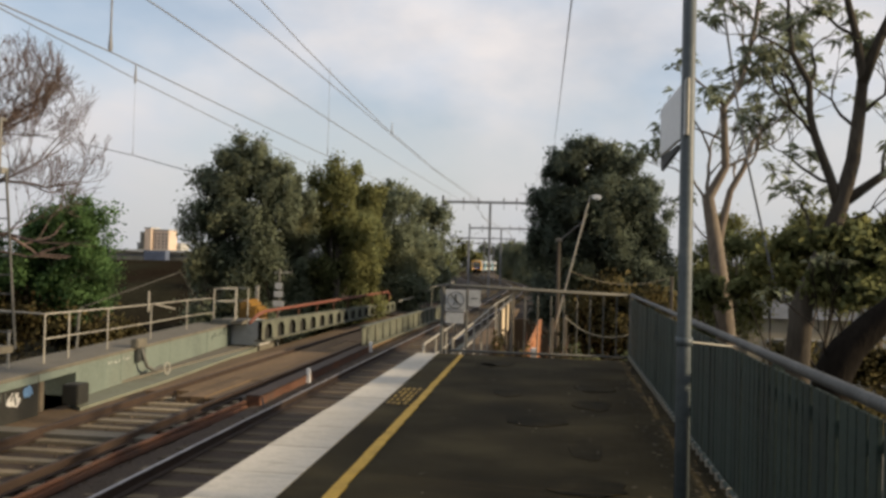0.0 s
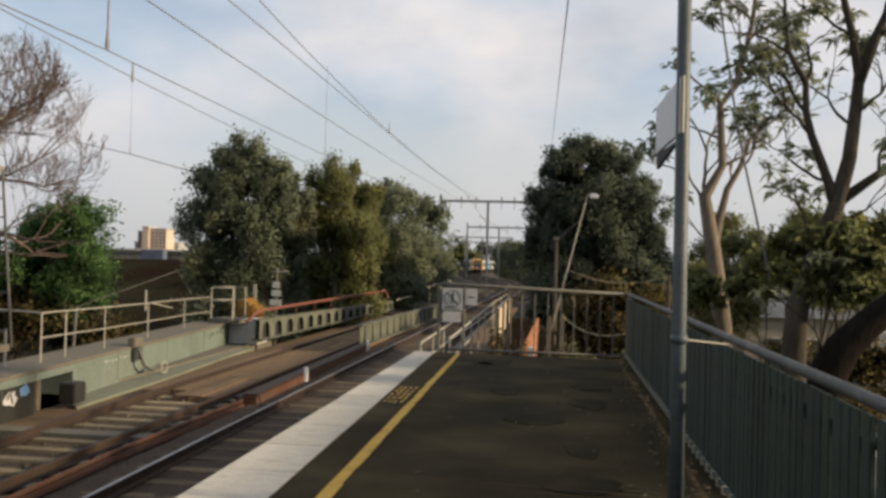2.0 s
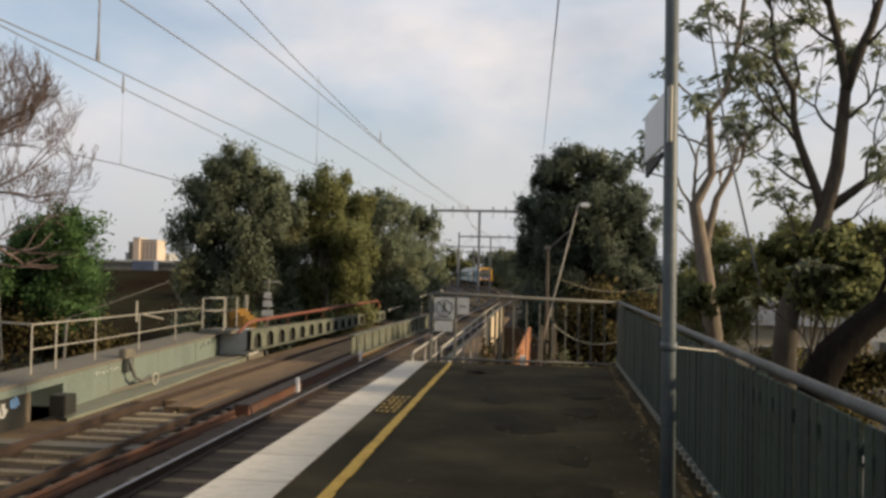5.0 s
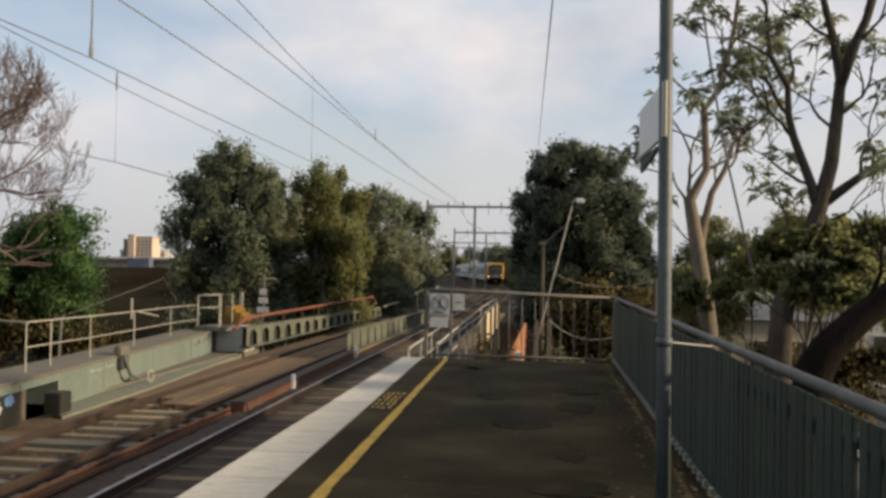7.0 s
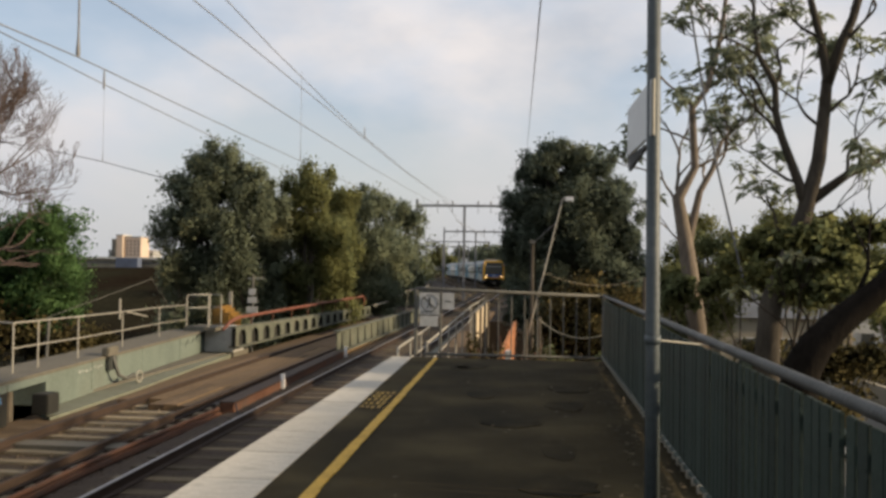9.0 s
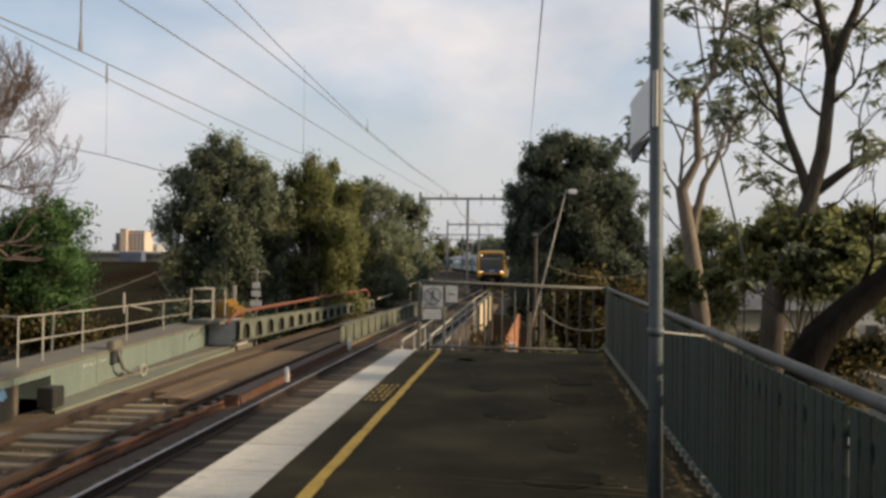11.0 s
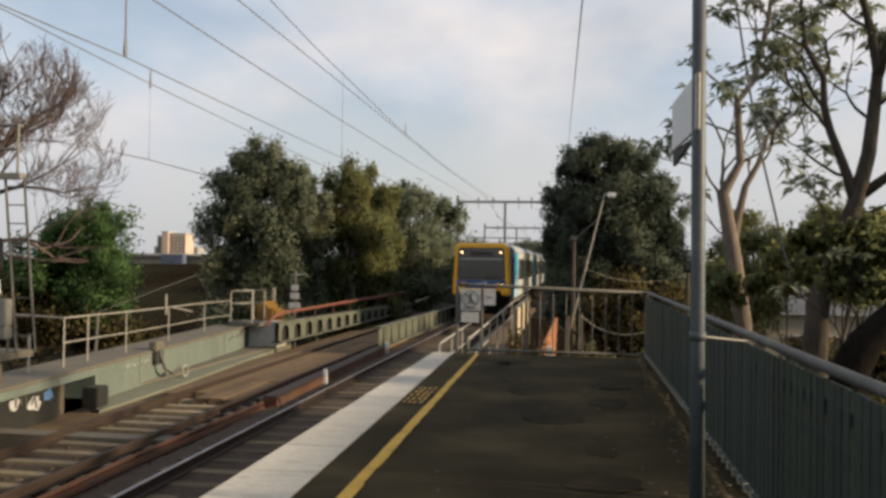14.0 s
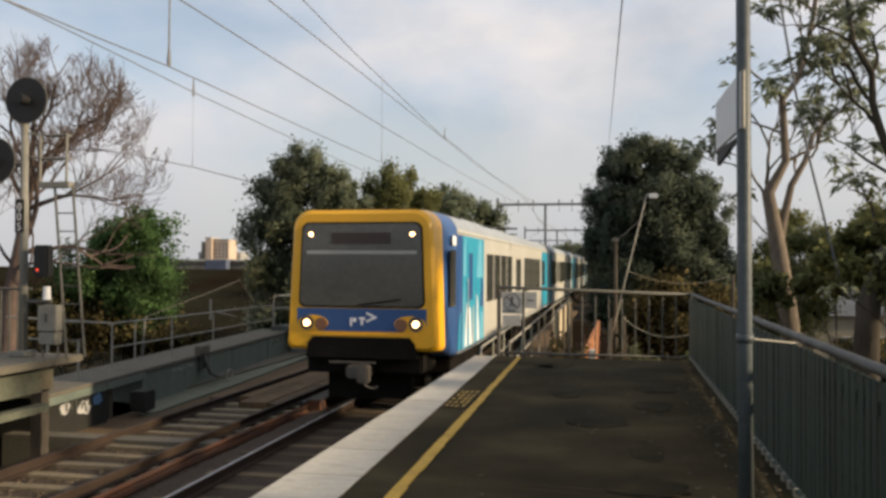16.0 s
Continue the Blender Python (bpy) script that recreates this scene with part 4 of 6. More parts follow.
# left of the line
crown_tree("bright green leafy tree beyond the walkway", (-18.3, 30, GZ), .25,
           [(-17.4, 30, 2.9, 1.1, 1.3, 1.0), (-18.7, 30, 2.0, 1.6, 1.5, 1.4), (-17.0, 30, 1.4, 1.0, 1.4, 1.3), (-19.5, 30, .6, 1.6, 1.5, 1.4), (-17.4, 30, -.2, 1.4, 1.4, 1.4)], 46000, .11, "leaf_green", 45, .4, sub=40)
crown_tree("brown-green scrub below the green tree", (-18.6, 29, GZ), .1,
           [(-18.6, 29, -1.0, 2.4, 1.2, 1.2), (-16.0, 29, -1.5, 1.6, 1.2, 1.0), (-21, 29, -.6, 2.0, 1.2, 1.6)], 16000, .16, "bush", 46, .4, category="bush", sub=40)


def grow(bm, p, d, length, r, depth, rr, tips, spread=.5, up=.12, kids=(2, 3), wander=.24, bound=None, least=.0072):
    """Branches that fork and thin out, within a crown's bound (centre, radii); the ends are gathered in tips."""
    n = 4
    pts, q = [Vector(p)], Vector(p)
    dd = Vector(d).normalized()
    for i in range(n):
        dd = (dd + Vector((rr.uniform(-1, 1), rr.uniform(-1, 1), rr.uniform(-.7, 1))) * wander + Vector((0, 0, up * .3))).normalized()
        q = q + dd * length / n
        pts.append(q.copy())
    tube(bm, pts, [r * (1 - .38 * i / n) for i in range(n + 1)], 7 if r > .05 else (5 if r > .015 else 3), caps=False)
    outside = bound and sum(((a - b) / c) ** 2 for a, b, c in zip(q, *bound)) > rr.uniform(.8, 1.05)
    if depth == 0 or outside:
        tips.append((q.copy(), dd.copy()))
        return
    for k in range(rr.randint(*kids)):
        nd_ = (dd + Vector((rr.uniform(-1, 1), rr.uniform(-1, 1), rr.uniform(-.6, .9))) * spread * 1.25 + Vector((0, 0, up))).normalized()
        grow(bm, pts[-1] if k < 2 else pts[rr.randint(2, 3)], nd_, length * rr.uniform(.66, .88), max(least, r * .66 * rr.uniform(.75, 1)), depth - 1, rr, tips, spread, up, kids, wander, bound, least)


def branch_tree(label, starts, bark, seed, tuft=0, leaf=.1, leaf_mat="leaf_near", category="tree", spread=.5, up=.12, kids=(2, 3), wander=.24, bound=None, share_of=.6, least=.0072):
    """starts: trunk and limbs as (points, radii), or (point, way, length, radius, depth) to grow from; tuft: leaves in a whorl at a branch's end."""
    rr = random.Random(seed)
    t = thing("tree", label, category)
    tips = []
    stems = [s for s in starts if len(s) == 2]
    for k, s in enumerate(stems):
        part("limb" if k else "trunk", bar(s[0], list(s[1]), n=10), bark, t, smooth=True)
    for s in starts:
        if len(s) > 2:
            bm = bmesh.new()
            grow(bm, s[0], s[1], s[2], s[3], s[4], rr, tips, spread, up, kids, wander, bound, least)
            part("bough", bm, bark, t, smooth=True)
    if tuft:
        r = np.random.RandomState(seed)
        V = []
        for p, d in tips:
            if rr.random() > share_of:
                continue
            n = int(tuft * rr.uniform(.6, 1.4))
            big = rr.uniform(.7, 1.25)
            a = r.rand(n) * 2 * math.pi
            rise = r.uniform(-.45, .55, n)
            out = np.stack([np.cos(a) * np.cos(rise), np.sin(a) * np.cos(rise), np.sin(rise)], axis=1)
            L = (leaf * big * (.6 + .6 * r.rand(n)))[:, None]
            root = np.array(p) + out * L * .12 + r.normal(size=(n, 3)) * leaf * .12
            side = np.cross(out, np.array([0, 0, 1.0]) + r.normal(size=(n, 3)) * .5)
            side /= np.linalg.norm(side, axis=1)[:, None] + 1e-9
            mid = root + out * L * .55
            end = root + out * L - np.array([0, 0, 1.0]) * L * r.uniform(.15, .6, n)[:, None]
            V.append(np.stack([root, mid + side * L * .17, end, mid - side * L * .17], axis=1).reshape(-1, 3))
        V = np.concatenate(V)
        me = bpy.data.meshes.new("crown")
        me.from_pydata(V.tolist(), [], np.arange(len(V)).reshape(-1, 4).tolist())
        me.materials.append(M[leaf_mat])
        new("crown", me).parent = t
    return t


# bare winter tree at the far platform
BT = [((-16.6, 22, 2.2), (.7, -.1, .8), 1.5, .10, 7), ((-16.6, 22, 2.2), (-.5, .1, 1), 1.3, .10, 6), ((-16.5, 22, 2.6), (.15, .2, 1.1), 1.4, .10, 7), ((-16.7, 22, 1.9), (1, .1, .35), 1.6, .085, 7),
      ((-16.4, 22, 3.2), (.9, -.1, .6), 1.4, .08, 7), ((-16.4, 22, 3.6), (.5, .2, 1), 1.3, .08, 7), ((-16.5, 22, 3.4), (-.7, .1, .8), 1.2, .08, 6), ((-16.3, 22, 4.2), (.2, -.2, 1.1), 1.2, .07, 7),
      ((-16.3, 22, 4.4), (.8, .2, .5), 1.3, .07, 7), ((-16.4, 22, 4.4), (-.5, -.1, .9), 1.1, .07, 6), ((-16.8, 22, 1.5), (.9, -.2, .10), 1.5, .06, 7), ((-16.8, 22, 1.5), (-.9, .2, .4), 1.1, .06, 6),
      ((-16.3, 22, 5.2), (.6, .1, 1), 1.1, .055, 6), ((-16.3, 22, 5.2), (-.3, .1, 1), 1.0, .055, 6)]
branch_tree("bare leafless tree with fine pinkish-brown twigs", [([(-17.0, 22, GZ), (-17.0, 22, -2), (-16.9, 22, .6), (-16.7, 22, 1.8), (-16.5, 22, 3.0), (-16.3, 22, 4.3), (-16.3, 22, 5.2)], (.34, .3, .26, .2, .15, .1, .06))] + BT,
            "twig", 61, spread=.58, up=.05, wander=.25, bound=((-15.75, 22, 4.3), (3.4, 2.8, 3.7)), least=.0085)
# the two trees behind the platform fence
P1 = [(2.9, 14, GZ), (2.85, 14, -1), (2.81, 14, .75), (2.64, 14, 1.95), (2.5, 14, 2.76), (2.76, 14, 3.25), (2.71, 14, 4.22), (2.94, 14, 4.53), (3.07, 14, 5.02), (3.18, 14, 5.56), (3.26, 14, 6.3)]
branch_tree("slender pale-barked tree with sparse drooping leaf whorls", [
    (P1, (.2, .18, .15, .125, .1, .065, .055, .05, .045, .04, .03)),
    ([(2.66, 14.05, 1.9), (2.72, 14.05, 2.28), (2.85, 14.05, 2.88), (3.06, 14.1, 3.25), (3.19, 14.1, 3.68)], (.08, .07, .055, .045, .035)),
    ((2.52, 14, 2.6), (-.7, .1, .5), .55, .028, 3), ((2.5, 14, 2.76), (-.4, .1, .9), .7, .035, 3), ((2.76, 14, 3.25), (.7, .2, .5), .6, .028, 3), ((2.73, 14, 3.7), (-.8, 0, .1), .5, .024, 2),
    ((2.71, 14, 4.22), (-.3, .1, .9), .5, .028, 2), ((2.94, 14, 4.53), (.8, .1, .4), .6, .028, 3), ((3.0, 14, 4.8), (-.4, .1, .8), .5, .026, 2), ((3.12, 14, 5.3), (.7, .1, .5), .6, .028, 3), ((3.18, 14, 5.56), (-.6, 0, .7), .6, .028, 3), ((3.26, 14, 6.3), (.1, 0, 1), .6, .028, 3),
    ((3.19, 14.1, 3.68), (.4, .1, .8), .6, .03, 3), ((3.06, 14.1, 3.25), (.8, 0, .2), .55, .024, 3), ((2.64, 14, 1.95), (-.6, .1, .6), .45, .02, 2), ((2.85, 14.05, 2.88), (.7, 0, .5), .5, .024, 3)],
    "bark_pale", 62, tuft=12, leaf=.19, spread=.62, up=.08, kids=(2, 3), wander=.36, share_of=.78)
P2 = [(2.98, 11, GZ), (3.02, 11, -1), (3.07, 11, .63), (3.11, 11, 1.2), (3.33, 11, 1.77), (3.54, 11, 2.44), (3.68, 11, 3.01), (3.74, 11, 3.57), (3.78, 11, 4.04), (3.7, 11, 4.51), (3.58, 11, 4.99), (3.51, 11, 5.6)]
branch_tree("dark-barked tree with a forked trunk and drooping leaf whorls", [
    (P2, (.2, .18, .15, .135, .118, .10, .086, .076, .064, .05, .04, .03)),
    ([(3.53, 11, 2.38), (3.44, 11, 2.72), (3.23, 11, 3.29), (3.16, 11, 3.57), (3.15, 11, 3.95), (2.94, 11, 4.33), (2.88, 11, 4.8)], (.07, .06, .05, .044, .04, .034, .026)),
    ([(3.77, 11, 3.95), (3.95, 11, 4.47), (4.08, 11, 4.77), (4.24, 11, 5.3)], (.075, .065, .055, .04)),
    ([(3.60, 11, 2.5), (4.02, 11, 2.82), (4.4, 11, 3.0)], (.07, .05, .035)),
    ((3.23, 11, 3.29), (-.7, .1, .5), .5, .026, 3), ((3.16, 11, 3.57), (-.6, -.1, .8), .5, .026, 3), ((3.15, 11, 3.95), (.4, .1, .8), .5, .024, 3), ((2.88, 11, 4.8), (-.2, .1, 1), .5, .024, 3), ((2.94, 11, 4.33), (-.8, 0, .4), .5, .022, 3),
    ((3.72, 11, 3.4), (-.5, .1, .5), .5, .024, 3), ((3.74, 11, 3.57), (.8, .1, .4), .5, .026, 3), ((3.7, 11, 4.51), (-.7, .1, .4), .5, .024, 3), ((3.58, 11, 4.99), (-.5, .1, .8), .5, .024, 3), ((3.51, 11, 5.6), (.1, .1, 1), .5, .024, 3),
    ((4.08, 11, 4.77), (-.3, .1, .9), .5, .024, 3), ((3.95, 11, 4.47), (.8, 0, .3), .5, .024, 3), ((4.24, 11, 5.3), (.3, 0, 1), .5, .022, 3), ((4.02, 11, 2.82), (.2, .1, .9), .5, .024, 3), ((4.4, 11, 3.0), (.7, 0, .3), .5, .024, 3), ((3.44, 11, 2.72), (-.9, 0, .15), .55, .024, 3), ((3.33, 11, 1.9), (-.8, .1, .5), .5, .02, 3), ((3.45, 11, 2.2), (.9, 0, .2), .5, .02, 3)],
    "bark", 63, tuft=12, leaf=.17, spread=.62, up=.06, kids=(2, 3), wander=.36, share_of=.78)
branch_tree("thick dark leaning tree limb behind the fence", [
    ([(2.72, 9, GZ), (2.78, 9, -.6), (2.83, 9, .44), (2.86, 9, .62), (2.99, 9, .86), (3.2, 9, 1.08), (3.36, 9, 1.22), (3.74, 9, 1.55), (4.6, 9, 2.0)], (.22, .2, .19, .185, .17, .15, .14, .12, .08)),
    ((3.4, 9, 1.3), (.2, .2, .8), .5, .03, 3), ((2.86, 9, .7), (-.5, .1, .7), .4, .014, 3), ((2.9, 9, .8), (-.2, .1, 1), .4, .014, 3)], "bark_dark", 64, tuft=6, leaf=.11, kids=(2, 2), wander=.36, share_of=.5)
crown_tree("leafy green undergrowth behind the platform fence", (3.1, 13, GZ), .06,
           [(3.75, 12.5, 2.0, .5, .5, .35), (3.6, 12.5, 1.5, .5, .5, .4), (4.5, 13, 1.5, .5, .5, .45), (4.1, 12.5, 2.2, .35, .4, .25), (2.75, 12.6, 1.35, .2, .3, .2), (4.15, 11.9, 1.5, .4, .35, .4), (2.35, 13.2, 1.25, .28, .4, .3), (3.3, 13.4, 1.7, .3, .3, .3), (3.45, 10.65, 2.0, .32, .25, .22), (3.75, 10.65, 1.8, .4, .25, .28), (3.3, 10.7, 1.5, .22, .2, .3), (3.6, 10.65, 1.35, .35, .25, .22), (4.2, 10.8, 2.1, .35, .3, .2)], 21000, .085, "leaf_olive", 65, .3, category="bush", sub=30, spread=.45)
crown_tree("brown-green scrub on the bank below the fence", (5.2, 16, GZ), .06,
           [(4.4, 16, -.1, .7, .5, .45), (5.3, 16, -.1, .7, .5, .5), (6.2, 16, 0, .8, .5, .5), (5.0, 16, -.9, 1.2, .5, .6)], 12000, .08, "bush", 66, .3, category="bush", sub=30)
# dry weeds between the platform end and the hoarding
for wx, wy, wz, seed in ((-.95, 17.4, .25, 91), (-.45, 18.0, .05, 92), (.35, 17.2, .1, 93), (1.0, 16.8, -.1, 94)):
    rw = random.Random(seed)
    weed = thing("weed", "dry reddish-brown weed stalks past the platform end", "weed", group="dry weeds")
    for k in range(7):
        dx, dy = rw.uniform(-.2, .2), rw.uniform(-.2, .2)
        part("stalk", bar([(wx, wy, -1.6), (wx + dx * .5, wy + dy * .5, wz - .7), (wx + dx, wy + dy, wz + rw.uniform(-.3, .15))], [.014, .01, .005], n=5), "red_pipe" if k % 2 else "bark_pale", weed)
    weed_leaves = leaves("foliage", [(wx, wy, wz - .45, .26, .26, .45), (wx + .06, wy, wz - .95, .3, .3, .4)], 700, .07, "bush", weed, seed, .4, 14)
    tagged(weed_leaves, kind="stuff")

# hazier trees standing in the street below, behind the near ones
for k, (tx, ty, h, seed) in enumerate(((7.2, 34, 3.4, 81), (9.6, 33, 4.4, 82), (12.6, 34, 4.0, 83), (8.4, 40, 4.6, 84), (15.2, 36, 4.2, 85), (6.0, 36, 2.2, 86))):
    crown_tree("thin grey-green street tree below the platform", (tx, ty, GZ), .16, [(tx, ty, h - 1.0, 1.0, 1, .9), (tx + .9, ty, h - 2.1, 1.0, 1, .9), (tx - .9, ty, h - 2.3, 1.0, 1, 1.0), (tx + .2, ty, h - 3.6, 1.3, 1, 1.1)], 15000, .10, "leaf_olive", seed, .3, bark="bark_pale", group="street trees", sub=22, spread=.42)


# ---- platform furniture ----
def span(p, q, r, n=8):
    return bar([p, q], r, n=n)


# slatted fence along the back of the platform
fence = thing("platform_fence", "dark blue-green slatted steel fence along the platform back", "fence")
TOP = 1.10
part("top_rail", bar([(fence_x(y), y, TOP + .008 + .002 * y) for y in (-14, 0, 8, 15.17)], .029, n=12), "fence_rail", fence, "grey tubular top rail", smooth=True)
part("lower_rail", bar([(fence_x(y) - .03, y, .10) for y in (-14, 15.1)], .02, n=8), "fence_green", fence)
part("middle_rail", bbox(-.02, .02, 0, 29.0, .92, .97), "fence_green", fence).matrix_basis = pose(fence_x(-14) + .045, -14, 0, 0, 0, -.945)
rf = random.Random(8)
slat = None
y = -4.0
while y < 15.0:
    if 2.0 < y < 8 and rf.random() < (.34 if y < 5.5 else .15):
        y += rf.uniform(.008, .028)
    m = pose(fence_x(y) + rf.uniform(-.004, .004), y, .06, rf.uniform(-.5, .5), 0, rf.uniform(-3, 3) - .9)
    if slat is None:
        slat = part("slat", bbox(-.011, .011, -.05, .05, 0, 1.0, bevel=.004), "fence_green", fence)
        slat.matrix_basis = m
    else:
        share(slat, fence, m)
    y += .112 if y > 6.2 else .124
for y in (-2.0, 1.6, 5.2, 8.8, 12.2, 15.1):
    part("post", bbox(fence_x(y) + .02, fence_x(y) + .08, y - .03, y + .03, -.1, TOP, bevel=.006), "fence_green", fence)
bk = None
y = 3.0
while y < 14.9:
    if bk is None:
        bk = part("rail_bracket", bbox(-.026, .012, -.016, .016, .04, .10, bevel=.005), "galv", fence)
        bk.matrix_basis = pose(fence_x(y) - .035, y, .02)
    else:
        share(bk, fence, pose(fence_x(y) - .035, y, .02))
    y += .22
# concrete upstand under the fence
kerb = bmesh.new()
prism(kerb, [(fence_x(-14) - .02, -14), (fence_x(-14) + .14, -14), (fence_x(15.1) + .14, 15.1), (fence_x(15.1) - .02, 15.1)], 0.0, .035)
tagged(part("fence_kerb", kerb, "asphalt"), "low dark kerb under the fence", "kerb", kind="structure")

# fence across the platform end
YE = 15.17
end = thing("end_fence", "galvanised steel barrier across the platform end", "fence")
part("top_rail", bar([(-1.87, YE, 1.22), (-1.62, YE, 1.22), (fence_x(YE), YE, 1.13)], .028, n=10), "galv_dull", end, smooth=True)
part("bottom_rail", bar([(-1.72, YE, .06), (fence_x(YE), YE, .05)], .024, n=8), "galv_dull", end, smooth=True)
for x, r in ((-1.86, .035), (-1.42, .022), (fence_x(YE), .035)):
    part("post", span((x, YE, -.1), (x, YE, 1.20 - .02 * (x + 1.8)), r), "galv_dull", end)
x = -.62
while x < 1.4:
    part("baluster", span((x, YE + .01, .05), (x, YE + .01, 1.14), .0115, 6), "galv_dull", end)
    x += .228
# notice signs on it
sg = thing("warning_sign", "square white no-entry pictogram sign on the barrier", "sign")
part("board", bbox(-1.80, -1.44, YE - .045, YE - .032, .76, 1.15), "sign_grey", sg)
ring = bmesh.new()
n = 28
for k in range(n):
    a0, a1 = 2 * math.pi * k / n, 2 * math.pi * (k + 1) / n
    plate(ring, [(-1.62 + r * math.cos(a), YE - .046, .965 + r * math.sin(a)) for r, a in ((.138, a0), (.15, a0), (.15, a1), (.138, a1))], .005, (0, -1, 0))
part("ring", ring, "ink", sg)
part("symbol_dot", disc(bmesh.new(), (-1.62, YE - .052, 1.045), (0, 1, 0), .022, .006, 12), "ink", sg)
part("symbol_bar", bbox(-1.638, -1.602, YE - .052, YE - .046, .945, 1.02), "ink", sg)
for dx in (-.026, .026):
    part("symbol_bar", plate(bmesh.new(), [(-1.62 + dx * .3 - .011, YE - .046, .95), (-1.62 + dx * .3 + .011, YE - .046, .95), (-1.62 + dx * 1.4 + .011, YE - .046, .875), (-1.62 + dx * 1.4 - .011, YE - .046, .875)], .005, (0, -1, 0)), "ink", sg)
part("slash", plate(bmesh.new(), [(-1.725, YE - .053, 1.055), (-1.71, YE - .053, 1.07), (-1.515, YE - .053, .875), (-1.53, YE - .053, .86)], .004, (0, -1, 0)), "ink", sg)
for k in range(3):
    part("text_bar", bbox(-1.77, -1.47 - .05 * k, YE - .049, YE - .045, .785 + .014 * k, .791 + .014 * k), "ink", sg)
sg2 = thing("notice_sign", "small grey sheet notice on the barrier", "sign", group="small notices")
part("board", bbox(-1.39, -1.18, YE - .045, YE - .034, .86, 1.15), "sign_grey", sg2)
part("text_bar", bbox(-1.34, -1.23, YE - .049, YE - .045, .99, 1.01), "ink", sg2)
sg3 = thing("notice_sign", "blank grey plate below the pictogram sign", "sign", group="small notices")
part("board", bbox(-1.79, -1.47, YE - .045, YE - .034, .55, .735), "sign_grey", sg3)

# light pole with its sign box
pole = thing("platform_pole", "tall blue-grey steel pole beside the platform fence", "pole")
lean = lambda z: (.797 - .004 * (z - 1.187), 5.2, z)
part("shaft", bar([lean(-.0), lean(1.18), lean(6.5)], [.044, .042, .038], n=16), "pole_blue", pole, smooth=True)
part("collar", bar([lean(1.16), lean(1.21)], .050, n=16), "pole_blue", pole, smooth=True)
part("base_plate", bbox(.70, .86, 5.12, 5.28, -.0, .02, bevel=.004), "pole_blue", pole)
part("tie_bar", span((.80, 5.2, 1.185), (fence_x(5.9) - .02, 5.9, 1.10), .006, 6), "galv", pole)
nb = thing("name_sign", "white station sign panel bolted to the pole", "sign")
bm = bmesh.new()
plate(bm, [(.765, 5.15, 2.40), (.725, 5.92, 2.375), (.725, 5.92, 2.69), (.765, 5.15, 2.73)], .02, (1, .08, 0))
part("panel", bm, "white_sign", nb, "plain white face")
part("edge_frame", bar([(.780, 5.142, 2.40), (.780, 5.142, 2.735)], .012, n=6), "galv", nb)
bm = bmesh.new()
plate(bm, [(.798, 5.24, 2.392), (.728, 5.90, 2.368), (.732, 5.90, 2.27), (.775, 5.45, 2.36)], .02, (1, .14, 0))
part("lower_bracket", bm, "ink", nb, "dark sheet below the panel")

# leaning lamp and old posts past the platform end
lamp = thing("street_lamp", "thin leaning white lamp post with a boxy head", "street lamp")
part("shaft", bar([(.02, 24, -1.0), (.49, 24, .98), (1.10, 24, 3.50), (1.14, 24, 3.59), (1.22, 24, 3.60)], [.034, .026, .021, .021, .021], n=10), "galv", lamp, smooth=True)
part("head", bbox(1.18, 1.42, 23.9, 24.1, 3.49, 3.62, bevel=.025), "white_sign", lamp)
part("stay", bar([(.95, 24.0, 2.9), (.36, 26, 2.4)], .012, n=5), "wire", lamp)
tp = thing("timber_pole", "old dark timber pole among the bushes", "pole")
part("shaft", bar([(.34, 27.5, GZ), (.33, 27.5, 2.4)], [.09, .06], n=10), "bark", tp, smooth=True)
part("cap", bbox(.22, .44, 27.4, 27.6, 2.4, 2.52, bevel=.02), "galv_dull", tp)
for x, y, z in ((.10, 18.6, .5), (.40, 19.4, .52), (3.3, 23.5, 1.42)):
    pt = thing("timber_post", "weathered grey timber post past the platform end", "post", group="timber posts")
    part("post", bar([(x, y, GZ), (x + .01, y, z)], [.05, .045], n=8), "bark", pt, smooth=True)
rp = thing("slack_rope", "pale slack rope strung between the posts", "rope")
part("rope", bar(sag((.40, 19.4, .48), (fence_x(YE), YE - .02, .46), .2), .009, n=6), "rope", rp)
rp = thing("slack_rope", "pale slack rope strung before the bush", "rope")
part("rope", bar(sag((.62, 24, 1.5), (3.3, 23.5, 1.40), .28), .008, n=6), "rope", rp)

# handrails of the walkway beyond the platform end
hr = thing("handrail", "pale tubular handrail along the bridge walkway", "handrail", group="walkway handrails")
part("top_rail", bar([(-2.30, 16.0, -.7), (-2.30, 16.0, .03), (-2.30, 16.15, .07), (-2.30, 21.5, .10), (-2.30, 21.6, -.7)], .022, n=8), "galv", hr, smooth=True)
part("mid_rail", bar([(-2.30, 16.0, -.32), (-2.30, 21.5, -.3)], .018, n=8), "galv", hr)
for y in (17.8, 19.7):
    part("post", span((-2.30, y, -.9), (-2.30, y, .09), .02), "galv", hr)
hr = thing("handrail", "pale tubular handrail along the bridge walkway", "handrail", group="walkway handrails")
part("top_rail", bar([(-1.72, 15.6, .2), (-1.7, 24.0, .26), (-1.7, 29.5, .30), (-1.7, 41, .22)], .022, n=8), "galv", hr, smooth=True)
part("mid_rail", bar([(-1.72, 15.6, -.2), (-1.7, 29.5, -.15)], .018, n=8), "galv", hr)
for y in (15.6, 18.0, 20.3, 22.6, 25, 29, 34, 40):
    part("post", span((-1.71, y, -1.0), (-1.71, y, .25), .02), "galv", hr)
wk = thing("bridge_walkway", "narrow grey walkway beside the near track", "walkway", kind="structure")
